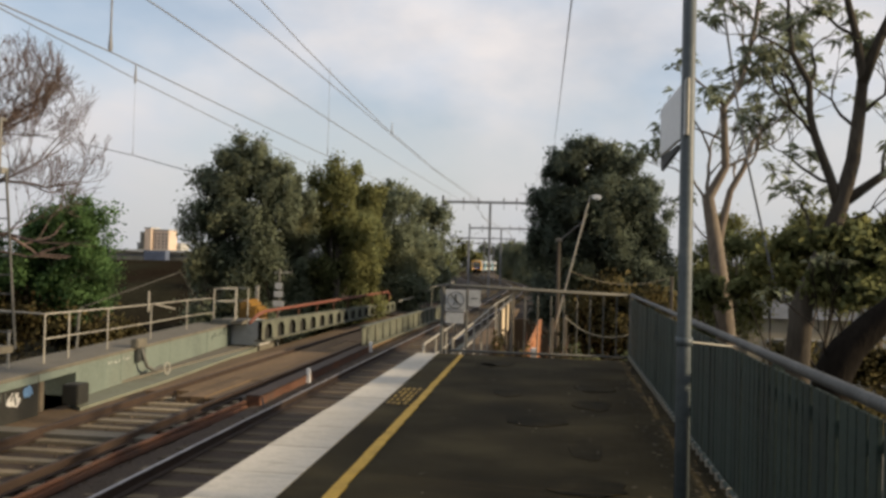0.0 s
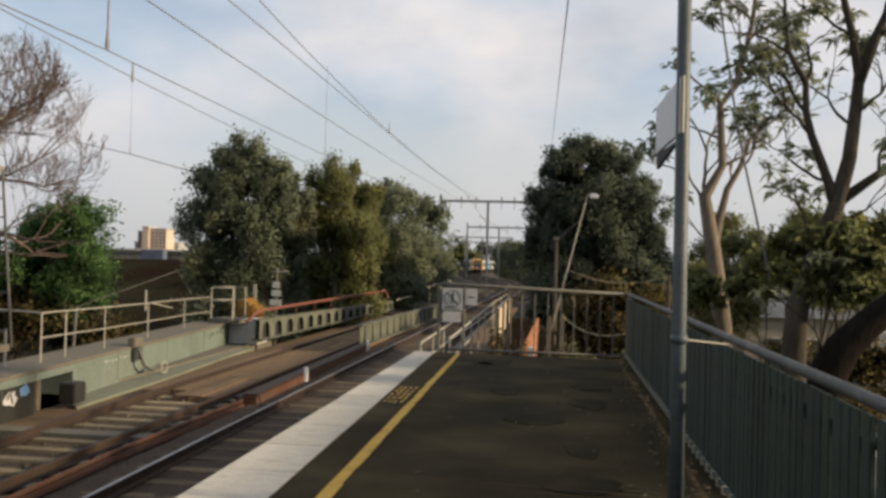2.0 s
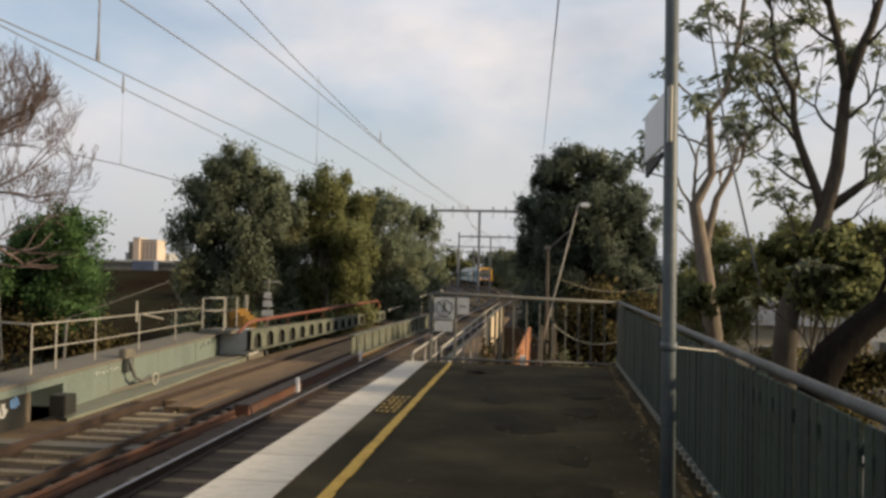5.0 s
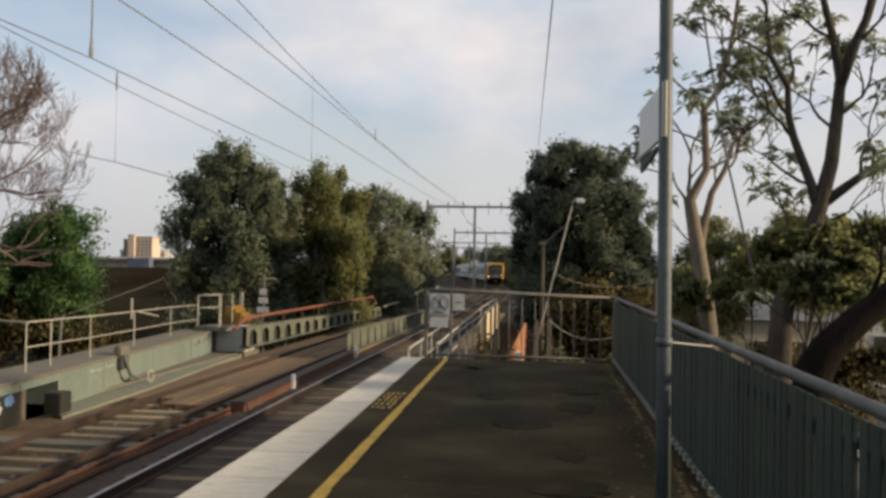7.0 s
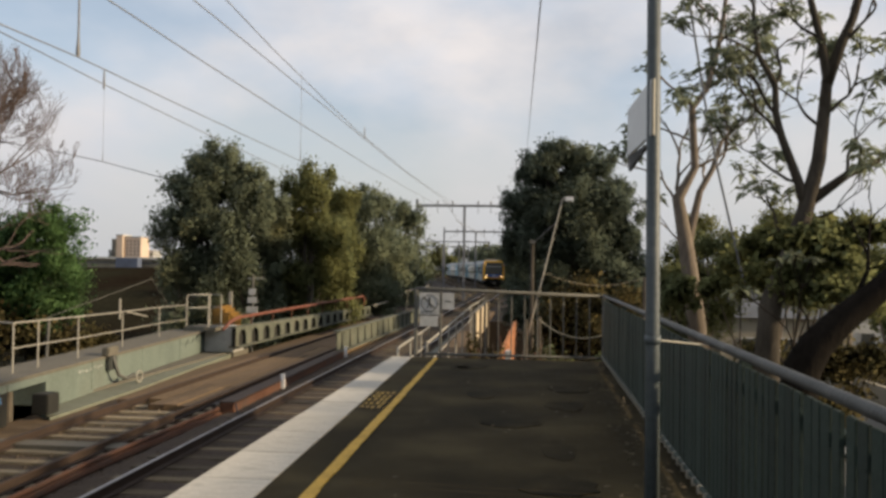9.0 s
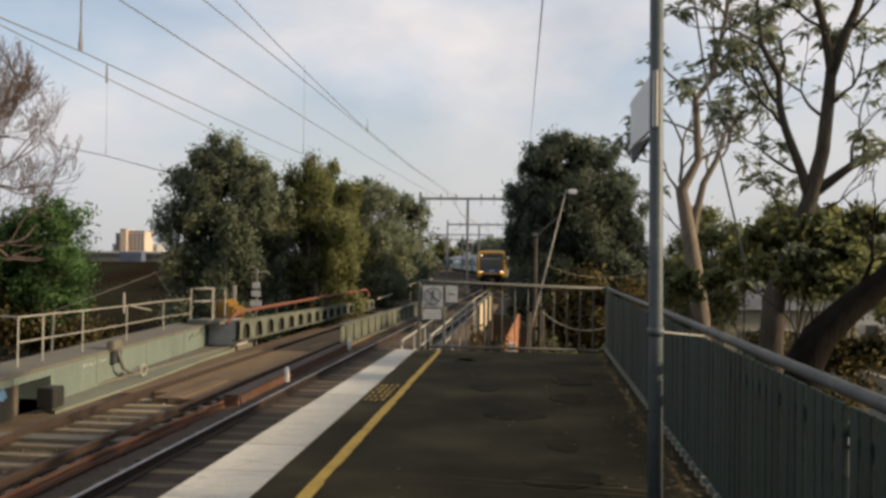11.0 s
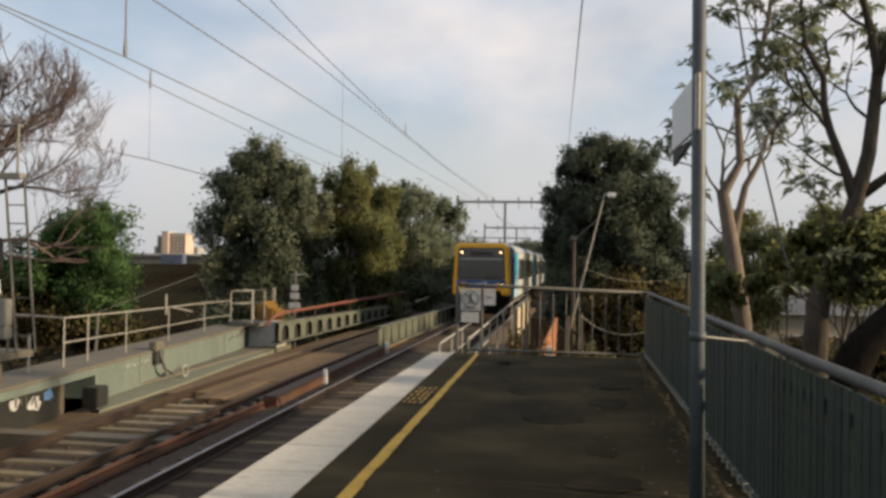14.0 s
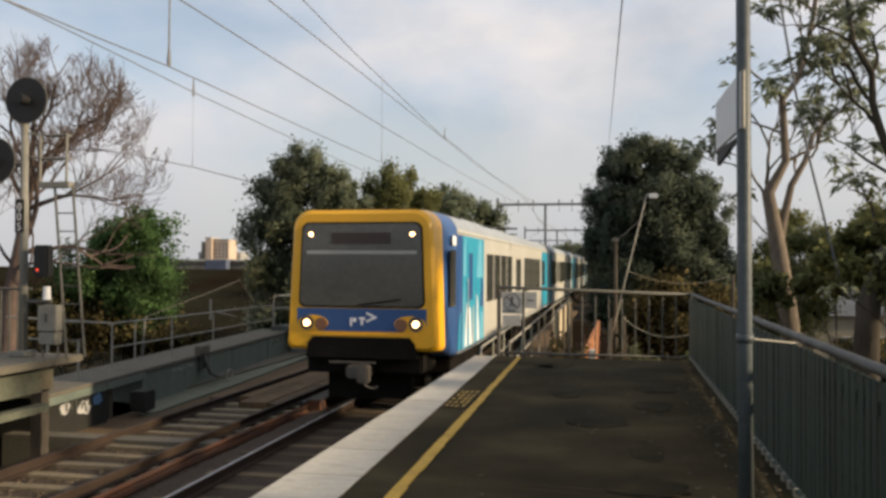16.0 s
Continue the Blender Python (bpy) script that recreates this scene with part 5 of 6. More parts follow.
part("decking", bbox(-2.45, -1.55, 15.3, 49, -.98, -.86), "deck_timber", wk)
# cream boards and the brick wall below them
hd = thing("hoarding", "cream-painted hoarding boards facing the line", "hoarding")
for k in range(3):
    part("panel", bbox(-1.12, -1.08, 19.8 + k * 2.5, 22.24 + k * 2.5, -.20 - .03 * k, .50, bevel=.006), "board_white", hd)
part("top_rail", span((-1.1, 19.7, .56), (-1.1, 27.4, .56), .025), "galv_dull", hd)
for k in range(4):
    part("post", span((-1.05, 19.8 + k * 2.5, -1.6), (-1.05, 19.8 + k * 2.5, .56), .03), "wood_post", hd)
bw = thing("brick_wall", "sunlit orange brick retaining wall below the line", "wall", kind="structure")
rb = random.Random(3)
brick0 = None
for row in range(9):
    for k in range(8):
        yb = 20.0 + k * .52 + (.26 if row % 2 else 0)
        zb = -1.0 + row * .135
        if zb + .12 > -.60 + .165 * (yb - 20):
            continue
        m = pose(-.63 + .09 * (yb - 20) + rb.uniform(-.006, .006), yb, zb, 0, 0, -5.1)
        if brick0 is None:
            brick0 = part("brick", bbox(0, .11, 0, .50, 0, .122), "brick", bw)
            brick0.matrix_basis = m
        else:
            share(brick0, bw, m)
bm = bmesh.new()
prism(bm, [(-.61, 20), (-.54, 20), (-.14, 24.4), (-.21, 24.4)], GZ, [-.62, -.62, .10, .10])
part("core", bm, "brick", bw)
gb = thing("grey_cabinet", "small pale grey cabinet by the brick wall", "cabinet")
part("body", bbox(-.34, -.20, 18.9, 19.2, -1.6, -.22, bevel=.02), "sign_grey", gb)
part("base", bbox(-.36, -.10, 18.88, 19.22, GZ, -1.6), "concrete", gb)

# ---- along the far track: walkway, railings, girders ----
def wline(y):                           # line of the walkway's edge
    return -9.86 - .088 * (y - 14.5)


DZ = -.74
ww = thing("signal_walkway", "grey-green steel walkway beside the far track", "walkway", kind="structure")
bm = bmesh.new()
prism(bm, [(wline(13.7) - 1.25, 13.7), (wline(13.7), 13.7), (wline(29.5), 29.5), (wline(29.5) - 1.25, 29.5)], DZ - .07, DZ)
part("decking", bm, "concrete", ww, "worn pale concrete deck")
bm = bmesh.new()
prism(bm, [(wline(17.6) - 1.1, 17.6), (wline(17.6) - .05, 17.6), (wline(30.3) - .05, 30.3), (wline(30.3) - 1.1, 30.3)], -2.2, DZ - .074)
part("girder", bm, "deck_green", ww)
for y in (20.0, 23.4, 26.8):
    part("joint_cover", bbox(wline(y) - .06, wline(y) - .035, y - .04, y + .04, -1.5, DZ - .075), "deck_green", ww)
bm = bmesh.new()
prism(bm, [(wline(17.2) - .05, 17.2), (-9.5, 16.6), (-9.62, 21), (-10.2, 29.4), (wline(30.3) - .05, 30.3)], -2.15, -1.56)
part("ledge", bm, "ledge", ww, "stained concrete ledge")
for y, h in ((14.2, .5), (15.3, .55), (16.4, .55)):
    part("support", span((wline(y) - .25, y, GZ), (wline(y) - .25, y, DZ - .07), .09), "wood_post", ww)
part("edge_beam", bbox(-.10, .0, 0, 4.0, DZ - .22, DZ - .075), "deck_green", ww).matrix_basis = pose(wline(13.6), 13.6, 0, 0, 0, 5.0)
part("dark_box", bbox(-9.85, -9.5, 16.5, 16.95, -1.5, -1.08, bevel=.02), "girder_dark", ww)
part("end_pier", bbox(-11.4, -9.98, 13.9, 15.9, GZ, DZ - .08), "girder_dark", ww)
part("pier", bbox(-12.4, -10.4, 17.6, 30, GZ, -1.5), "concrete", ww)

rl = thing("walkway_railing", "pale galvanised two-bar railing on the walkway", "railing")
rpts = [(-10.58, 17.0), (-10.68, 18.1), (-10.78, 20.0), (-11.11, 23.0), (-11.58, 26.5), (-11.70, 29.0)]
part("top_rail", bar([(x, y, .31 - .012 * (y - 17)) for x, y in rpts], .019, n=8), "galv", rl, smooth=True)
part("mid_rail", bar([(x, y, -.22 - .010 * (y - 17)) for x, y in rpts], .016, n=8), "galv", rl, smooth=True)
for x, y in rpts:
    part("post", span((x, y, DZ - .05), (x, y, .31 - .012 * (y - 17)), .019), "galv", rl)
part("spare_bar", bar([(-11.0, 22.6, .62), (-11.0, 22.6, .05)], .03, n=6), "galv", rl)
part("brace", bar([(-11.05, 23.0, .25), (-11.45, 25.3, -.02)], .022, n=6), "galv", rl)
rl2 = thing("walkway_railing", "lower pale railing between platform and walkway", "railing")
for z in (.05, -.30):
    part("rail", bar([(-13.5, 17.4, z + .33), (-10.62, 17.05, z + .26)] if z > 0 else [(-12.2, 16.2, z + .32), (-10.72, 16.0, z + .30)], .022, n=6), "galv", rl2)
for x, y, z0, z1 in ((-10.72, 16.0, -.74, .04), (-11.5, 16.1, -.74, .04), (-12.3, 17.2, -.74, .36)):
    part("post", span((x, y, z0), (x, y, z1), .03), "galv", rl2)

cg = thing("equipment_cage", "railed landing cage at the walkway end", "cage")
for x, y in ((-11.68, 29.0), (-11.3, 30.2), (-10.80, 30.0), (-10.9, 29.0)):
    part("post", span((x, y, DZ + .12), (x, y, .51), .024), "galv", cg)
for z in (.51, .06):
    part("rail", bar([(-10.9, 29.0, z), (-11.68, 29.0, z), (-11.3, 30.2, z), (-10.80, 30.0, z)], .020, n=6), "galv", cg)
part("landing", bbox(-11.75, -10.6, 28.9, 30.4, DZ + .0, DZ + .14, bevel=.02), "concrete", cg)
part("step_box", bbox(-11.70, -10.98, 28.86, 29.3, DZ - .02, DZ + .17, bevel=.01), "graffiti_dark", cg)
part("end_block", bbox(-11.2, -10.12, 29.45, 30.6, -1.5, DZ + .13, bevel=.03), "sign_grey", cg)
ym = thing("yellow_machine", "yellow-painted track machine housing past the walkway", "machine")
part("housing", bbox(-12.0, -11.5, 32.2, 33.6, -1.2, -.02, bevel=.12), "yellow_box", ym)
part("sloped_front", bbox(-11.55, -11.1, 32.0, 33.2, -1.2, -.26, bevel=.1), "yellow_box", ym)
part("foot", bbox(-12.1, -11.0, 32.0, 33.8, GZ, -1.2), "concrete", ym)
# white posts and an arm standing beyond
ms = thing("signal_post", "small weathered white signal post beyond the walkway", "signal post")
part("post", span((-11.25, 35, GZ), (-11.25, 35, 1.2), .05), "galv_dull", ms)
part("arm", span((-11.5, 35, 1.02), (-10.75, 35, 1.05), .03), "galv", ms)
for z, w in ((.35, .16), (.0, .2), (-.4, .24)):
    part("plate", bbox(-11.25 - w, -11.25 + w, 34.9, 34.94, z, z + .26, bevel=.01), "sign_grey", ms)
ms = thing("signal_post", "white painted marker post beyond the walkway", "signal post")
part("post", bbox(-11.95, -11.8, 34, 34.1, -2.0, .5, bevel=.02), "galv", ms)
part("foot", bbox(-12.0, -11.75, 33.9, 34.2, GZ, -2.0), "concrete", ms)

# hose unit hung on the walkway face
hk = thing("hose_bracket", "weathered hose bracket hanging on the walkway face", "bracket")
xk = wline(21.0)
part("bracket", bbox(xk - .05, xk + .14, 20.6, 21.15, -.76, -.52, bevel=.03), "concrete", hk)
part("box", bbox(xk - .02, xk + .12, 20.75, 21.15, -1.12, -.77, bevel=.03), "graffiti_dark", hk)
part("hose", bar([(xk + .12, 20.85, -.75), (xk + .18, 20.9, -1.0), (xk + .22, 21.0, -1.25), (xk + .28, 21.3, -1.38), (xk + .34, 21.6, -1.30)], .045, n=8), "galv_dull", hk, smooth=True)
hoop = [(xk + .42 + .02 * math.cos(a), 21.75 + .13 * math.cos(a), -1.38 + .15 * math.sin(a)) for a in (2 * math.pi * k / 14 for k in range(15))]
part("hoop", bar(hoop, .022, n=6), "galv", hk, smooth=True)


def scrawl(parent, x, y0, y1, z0, z1, material, seed, count=10, slope=0.0):
    """Painted strokes on a face looking along +x."""
    r = random.Random(seed)
    for k in range(count):
        yy = y0 + (y1 - y0) * (k + .5) / count
        xx = x + slope * (yy - y0)
        w = (y1 - y0) / count * .38
        za = z0 + r.uniform(0, .5) * (z1 - z0)
        zb = max(za + .12 * (z1 - z0), z1 - r.uniform(0, .6) * (z1 - z0))
        lean_ = r.uniform(-1.6, 1.6) * w
        bm = bmesh.new()
        plate(bm, [(xx, yy - w * .5, za), (xx + slope * w, yy + w * .3, za), (xx + slope * w, yy + w * .3 + lean_, zb), (xx, yy - w * .5 + lean_, zb)], .006, (1, 0, 0))
        part("paint_stroke", bm, material, parent)


gf = thing("graffiti", "dark spray-painted scrawl on the walkway girder", "graffiti")
scrawl(gf, wline(26.9) - .044, 26.9, 29.1, -1.14, -.87, "black", 2, 8, -.088)
gf = thing("graffiti", "faint pale scrawl on the walkway girder", "graffiti")
scrawl(gf, wline(19.2) - .046, 19.2, 20.6, -1.02, -.9, "sign_grey", 3, 7, -.088)
def blot(parent, x, y, z, r, material, seed):
    """A patch of spray paint with a ragged outline on a face looking along +x."""
    q = random.Random(seed)
    pts = [(x, y + r * 1.3 * math.cos(a) * q.uniform(.6, 1.15), z + r * math.sin(a) * q.uniform(.6, 1.15)) for a in (2 * math.pi * k / 14 for k in range(14))]
    part("paint_patch", plate(bmesh.new(), pts, .004, (1, 0, 0)), material, parent)


gf = thing("graffiti", "white and blue graffiti under the far platform", "graffiti")
scrawl(gf, -10.29, 10.4, 13.0, -1.25, -.62, "graffiti_white", 4, 12)
scrawl(gf, -10.28, 10.2, 11.6, -1.1, -.58, "graffiti_blue", 5, 6)
gf = thing("graffiti", "white graffiti on the walkway's end pier", "graffiti")
blot(gf, -9.976, 14.5, -1.12, .14, "graffiti_white", 1)
blot(gf, -9.976, 15.1, -1.2, .17, "graffiti_white", 2)
blot(gf, -9.976, 15.55, -1.1, .13, "graffiti_blue", 3)
scrawl(gf, -9.970, 14.3, 15.4, -1.32, -1.0, "graffiti_dark", 9, 7)


def plate_girder(label, p, q, z0p, z1p, z0q, z1q, n, wide=.28, material="girder", web="girder", ribs="girder", rake=1.0, thick=.055, arched=False):
    """A plate girder from p to q with flanges and raking stiffeners."""
    g = thing("bridge_girder", label, "girder", group="bridge girders")
    p, q = Vector((*p, 0)), Vector((*q, 0))
    d = (q - p).normalized()
    nx = Vector((d.y, -d.x, 0))
    def pt(f, z01, off):
        v = p.lerp(q, f) + nx * off
        lo, hi = z0p + (z0q - z0p) * f, z1p + (z1q - z1p) * f
        return Vector((v.x, v.y, lo + (hi - lo) * z01))
    def block(name, f0, f1, a, b, o0, o1, mm=material):
        bm = bmesh.new()
        vs = [bm.verts.new(pt(f, z, o)) for z in (a, b) for f, o in ((f0, o0), (f0, o1), (f1, o1), (f1, o0))]
        for f in ((3, 2, 1, 0), (4, 5, 6, 7), (0, 1, 5, 4), (1, 2, 6, 5), (2, 3, 7, 6), (3, 0, 4, 7)):
            bm.faces.new([vs[i] for i in f])
        return part(name, bm, mm, g)
    block("web", 0, 1, 0, .93, -.012, .012, web)
    block("top_flange", 0, 1, .93, 1.0, -wide / 2, wide / 2)
    block("bottom_flange", 0, 1, -.06, 0.0, -wide / 2, wide * .9)
    for k in range(n if arched else 0):
        # a bay's plate with a round-headed opening
        m_, hw = (k + .5) / n, .5 / n
        arc = [(-.58, .04), (-.58, .46)] + [(-.58 * math.cos(radians(a)), .46 + .36 * math.sin(radians(a))) for a in range(20, 180, 20)] + [(.58, .46), (.58, .04)]
        rim = [(-1, 0), (-1, .46)] + [(max(-1, min(1, -1.6 * math.cos(radians(a)))), .93) for a in range(20, 180, 20)] + [(1, .46), (1, 0)]
        bm = bmesh.new()
        lay = [[[bm.verts.new(pt(m_ + u * hw, z, o)) for u, z in line] for line in (arc, rim)] for o in (wide * .52, wide * .40)]
        for i in range(len(arc) - 1):
            bm.faces.new((lay[0][0][i], lay[0][0][i + 1], lay[0][1][i + 1], lay[0][1][i]))
            bm.faces.new((lay[0][0][i + 1], lay[0][0][i], lay[1][0][i], lay[1][0][i + 1]))
        part("arched_panel", bm, ribs, g)
    for k in range(0 if arched else n):
        f = (k + .5) / n
        w = thick / (q - p).length
        bm = bmesh.new()
        vs = [bm.verts.new(v) for v in (pt(f - w, 0, .012), pt(f - w, 0, wide * .8 * rake), pt(f - w, .93, wide * .45 * rake), pt(f - w, .93, .012),
                                        pt(f + w, 0, .012), pt(f + w, 0, wide * .8 * rake), pt(f + w, .93, wide * .45 * rake), pt(f + w, .93, .012))]
        for fc in ((0, 1, 2, 3), (7, 6, 5, 4), (0, 4, 5, 1), (1, 5, 6, 2), (2, 6, 7, 3), (3, 7, 4, 0)):
            bm.faces.new([vs[i] for i in fc])
        part("stiffener", bm, ribs, g)
    return g


# arched girder's web takes the near-black colour to stand for shade in its bays
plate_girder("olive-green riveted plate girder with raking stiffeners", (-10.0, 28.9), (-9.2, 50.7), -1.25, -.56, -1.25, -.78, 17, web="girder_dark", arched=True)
plate_girder("olive-green plate girder between the two tracks", (-5.95, 27.3), (-5.55, 46.0), -1.16, -.50, -1.26, -.62, 15, .22, ribs="girder_dark", rake=.3, thick=.04)
plate_girder("dark green plate girder on the bridge's near side", (-2.75, 18.0), (-2.4, 46.0), -1.26, -1.0, -1.26, -.98, 14, .2)
pp = thing("red_pipe", "rusty red pipe on brackets above the girder", "pipe")
part("pipe", bar([(-10.15, 28.4, -.62), (-10.05, 29.0, -.36), (-10.0, 29.6, -.27), (-9.2, 48.9, -.12), (-9.18, 49.3, -.3), (-9.2, 49.4, -.75)], .06, n=10), "red_pipe", pp, smooth=True)
for k in range(8):
    f = (k + .5) / 8
    x, y = -10.0 + .8 * f, 29.6 + 19.3 * f
    part("bracket", span((x - .0, y, -.68), (x, y, -.27 + .15 * f), .03, 6), "rust", pp)
rl3 = thing("bridge_railing", "thin pale pipe railing at the bridge's far end", "railing")
part("rail", bar([(-8.9, 51, -.75), (-8.4, 56, -.55), (-8.1, 60, -.1), (-7.9, 72, .05)], .05, n=6), "galv", rl3)
for x, y, z in ((-8.4, 56, -.5), (-8.1, 60, -.1), (-7.95, 68, 0)):
    part("post", span((x, y, -1.6), (x, y, z), .035, 6), "galv", rl3)
# cable trough between the tracks, with its rusty lead-in rail and stakes
ct = thing("cable_trough", "rusty brown steel cable trough between the tracks", "cable trough")
part("trough", bbox(-.14, .14, 0, 10.6, -1.42, -1.14, bevel=.012), "rust", ct).matrix_basis = pose(-5.78, 16.5, 0, 0, 0, .2)
part("lid", bbox(-.16, .16, 0, 10.6, -1.135, -1.115), "rail_side", ct).matrix_basis = pose(-5.78, 16.5, 0, 0, 0, .2)
part("end_chain", bar(sag((-5.6, 16.5, -1.15), (-5.3, 16.0, -1.40), .06, 6), .02, n=5), "black", ct)
# solid black block standing for the shaded hollow at the trough's end
part("end_void", bbox(-6.0, -5.915, 16.3, 17.6, -1.42, -1.14), "black", ct)
gr = thing("guard_rail", "rust-red spare rail lying between the tracks", "rail")
part("rail", bar([(-6.02, 5, -1.30), (-6.1, 9, -1.27), (-6.12, 11.6, -1.26), (-5.9, 16.4, -1.24)], .035, n=6), "rust", gr)
part("foot", bar([(-6.02, 5, -1.36), (-6.1, 9, -1.36), (-6.12, 11.6, -1.36), (-5.9, 16.4, -1.36)], .07, n=6), "rust", gr)
for y in (19.9, 27.15):
    st = thing("marker_stake", "short white-painted marker stake beside the trough", "marker", group="marker stakes")
    part("stake", bbox(-5.66, -5.57, y - .04, y + .04, -1.43, -.98, bevel=.01), "white_sign", st)
    part("base", bbox(-5.7, -5.53, y - .08, y + .08, -1.45, -1.40), "concrete", st)
# pale offcuts and stones by the rails
for x, y, a in ((-7.9, 9.6, 20), (-6.9, 10.9, 70), (-6.6, 12.4, -10), (-6.5, 13.6, 35), (-6.75, 15.0, 5), (-6.2, 9.3, 15)):
    b = thing("timber_offcut", "pale weathered timber offcut lying by the rails", "timber", group="timber offcuts")
    part("offcut", bbox(-.16, .16, -.08, .08, -.02, .08, bevel=.015), "concrete", b)
    b.matrix_basis = pose(x, y, RAIL_Z - .42, 4, 3, a)

# ---- signal mast on the far platform ----
sm = thing("signal_mast", "pale steel railway signal mast with two black discs", "railway signal")
MX, MY = -9.76, 13.0
part("mast", bar([(MX, MY, .02), (MX - .02, MY, 4.0)], [.075, .065], n=12), "galv_mid", sm, smooth=True)
part("foot", bbox(MX - .18, MX + .18, MY - .18, MY + .18, .02, .12, bevel=.03), "galv_mid", sm)
for dx, z in ((.09, 4.38), (-.50, 3.36)):
    dd_ = part("target_disc", disc(bmesh.new(), (MX + dx, MY - .14, z), (0, 1, 0), .385, .03, 32), "black", sm, "round black signal target")
    part("disc_rim", bar([(MX + dx + .39 * math.cos(a), MY - .13, z + .39 * math.sin(a)) for a in (2 * math.pi * k / 28 for k in range(29))], .012, n=5), "galv_dull", dd_)
    part("lamp_hood", bar([(MX + dx, MY - .14, z), (MX + dx, MY - .34, z)], .085, n=14), "black", dd_)
    part("lamp_case", bbox(MX + dx - .14, MX + dx + .14, MY - .10, MY + .2, z - .18, z + .18, bevel=.03), "black", dd_)
part("bracket_arm", span((MX - .6, MY, 3.3), (MX, MY, 3.3), .03), "galv_mid", sm)
npl = part("figure_plate", bbox(MX - .12, MX + .05, MY - .10, MY - .085, 2.14, 2.70, bevel=.003), "black", sm, "black plate with pale figures")
for k, chx in enumerate("005"):
    cu = bpy.data.curves.new("figure", "FONT")
    cu.body, cu.size, cu.extrude, cu.align_x = chx, .19, .002, "CENTER"
    tmp = new("figure_source", cu)
    me = bpy.data.meshes.new_from_object(tmp)
    bpy.data.objects.remove(tmp)
    me.materials.append(M["white_sign"])
    fg = new("figure", me)
    fg.parent = npl
    fg.matrix_basis = pose(MX - .035, MY - .106, 2.50 - .165 * k, 90, 0, 0)
# maintenance basket and ladder
bs = part("basket_floor", bbox(-9.50, -8.93, MY - .02, MY + .16, 2.90, 3.0), "galv_mid", sm, "pale maintenance basket")
for x, y in ((-9.48, MY), (-8.98, MY)):
    part("basket_post", span((x, y, 2.95), (x, y, 3.80), .022, 6), "galv_mid", bs)
for z in (3.8, 3.4):
    part("basket_rail", bar([(-9.76, MY, z + .05), (-9.48, MY, z), (-8.98, MY, z), (-8.98, MY + .13, z), (-9.48, MY + .13, z)], .018, n=6), "galv_mid", bs)
for dx in (0, .38):
    part("ladder_rail", bar([(-8.66 - dx * .9, MY + .1, .02), (-8.93 - dx * .9, MY + .1, 2.95)], .022, n=6), "galv_dull", sm)
for k in range(9):
    z = .3 + k * .31
    x = -8.66 - .27 * z / 2.95
    part("rung", span((x, MY + .1, z), (x - .34, MY + .1, z), .012, 6), "galv_dull", sm)
part("small_signal", bbox(-9.50, -9.22, MY - .15, MY + .05, 1.38, 1.92, bevel=.03), "black", sm)
part("red_aspect", disc(bmesh.new(), (-9.40, MY - .16, 1.50), (0, 1, 0), .024, .02, 14), "sig_red", sm)
part("bell", bar([(-9.25, MY - .1, 1.0), (-9.25, MY - .1, 1.22)], [.07, .055], n=12), "white_sign", sm)
part("bell_arm", span((MX, MY, .96), (-9.2, MY - .05, .96), .03), "galv_dull", sm)
eb = thing("equipment_box", "grey metal equipment box by the signal mast", "box")
part("case", bbox(-9.43, -9.08, MY - .1, MY + .15, .46, .90, bevel=.015), "galv_mid", eb)
part("lower_case", bbox(-9.41, -9.10, MY - .09, MY + .15, .24, .445, bevel=.01), "galv_mid", eb)
part("latch", bbox(-9.275, -9.235, MY - .112, MY - .10, .62, .76), "ink", eb)
for x in (-9.40, -9.11):
    part("leg", span((x, MY + .02, .02), (x, MY + .02, .3), .02, 6), "galv_dull", eb)
pf = thing("platform_railing", "grey vertical-bar railing behind the signal mast", "railing")
for k in range(14):
    part("bar", span((-10.0 - k * .17, 13.4, .02), (-10.0 - k * .17, 13.4, 1.15), .018, 6), "galv_dull", pf)
part("top_rail", span((-12.4, 13.4, 1.16), (-9.9, 13.4, 1.16), .025, 6), "galv_dull", pf)
gp = thing("guy_pipe", "thin pale pipe stay rising beyond the walkway", "stay")
part("pipe", bar([(-15.0, 26, -.15), (-13.2, 29.5, 1.05), (-12.55, 30.2, -.35)], .010, n=6), "galv_dull", gp)
part("anchor", span((-15.0, 26, -.15), (-15.2, 25.9, GZ), .05, 6), "galv_dull", gp)

# ---- overhead line ----
def gantry(y, z, x0, x1, posts, drops, label, stub=.35):
    g = thing("overhead_gantry", label, "gantry", group="overhead line gantries")
    part("beam", bbox(x0, x1, y - .1, y + .1, z - .11, z + .11), "wire", g)
    for x in posts:
        part("post", bbox(x - .11, x + .11, y - .11, y + .11, GZ, z + (.6 if x == posts[0] else 0) - (.115 if x != posts[0] else 0)), "wire", g)
    for x in drops:
        part("insulator", bar([(x, y, z + .115), (x, y, z + stub), (x, y, z + stub + .1)], [.05, .09, .04], n=8), "wire", g)
        part("dropper", span((x, y, z - .11), (x, y, z - .7), .03, 5), "wire", g)
    return g


gantry(80, 7.45, -10.0, 3.0, (-9.95, -5.47, 2.8), (-8.0, -6.6, -4.2, -3.0), "dark steel overhead line gantry spanning both tracks")
gantry(125, 6.95, -11.6, 1.2, (-11.5, -6.85, 1.0), (-9.6, -8.4, -5.6, -4.2), "dark steel overhead line gantry further along")
gantry(172, 6.9, -19.5, -6.5, (-19.3, -12.8, -6.7), (-16, -11), "distant overhead line gantry on the curve")
gantry(225, 7.2, -28, -14, (-27.8, -21, -14.2), (-24, -18), "distant overhead line gantry on the curve")


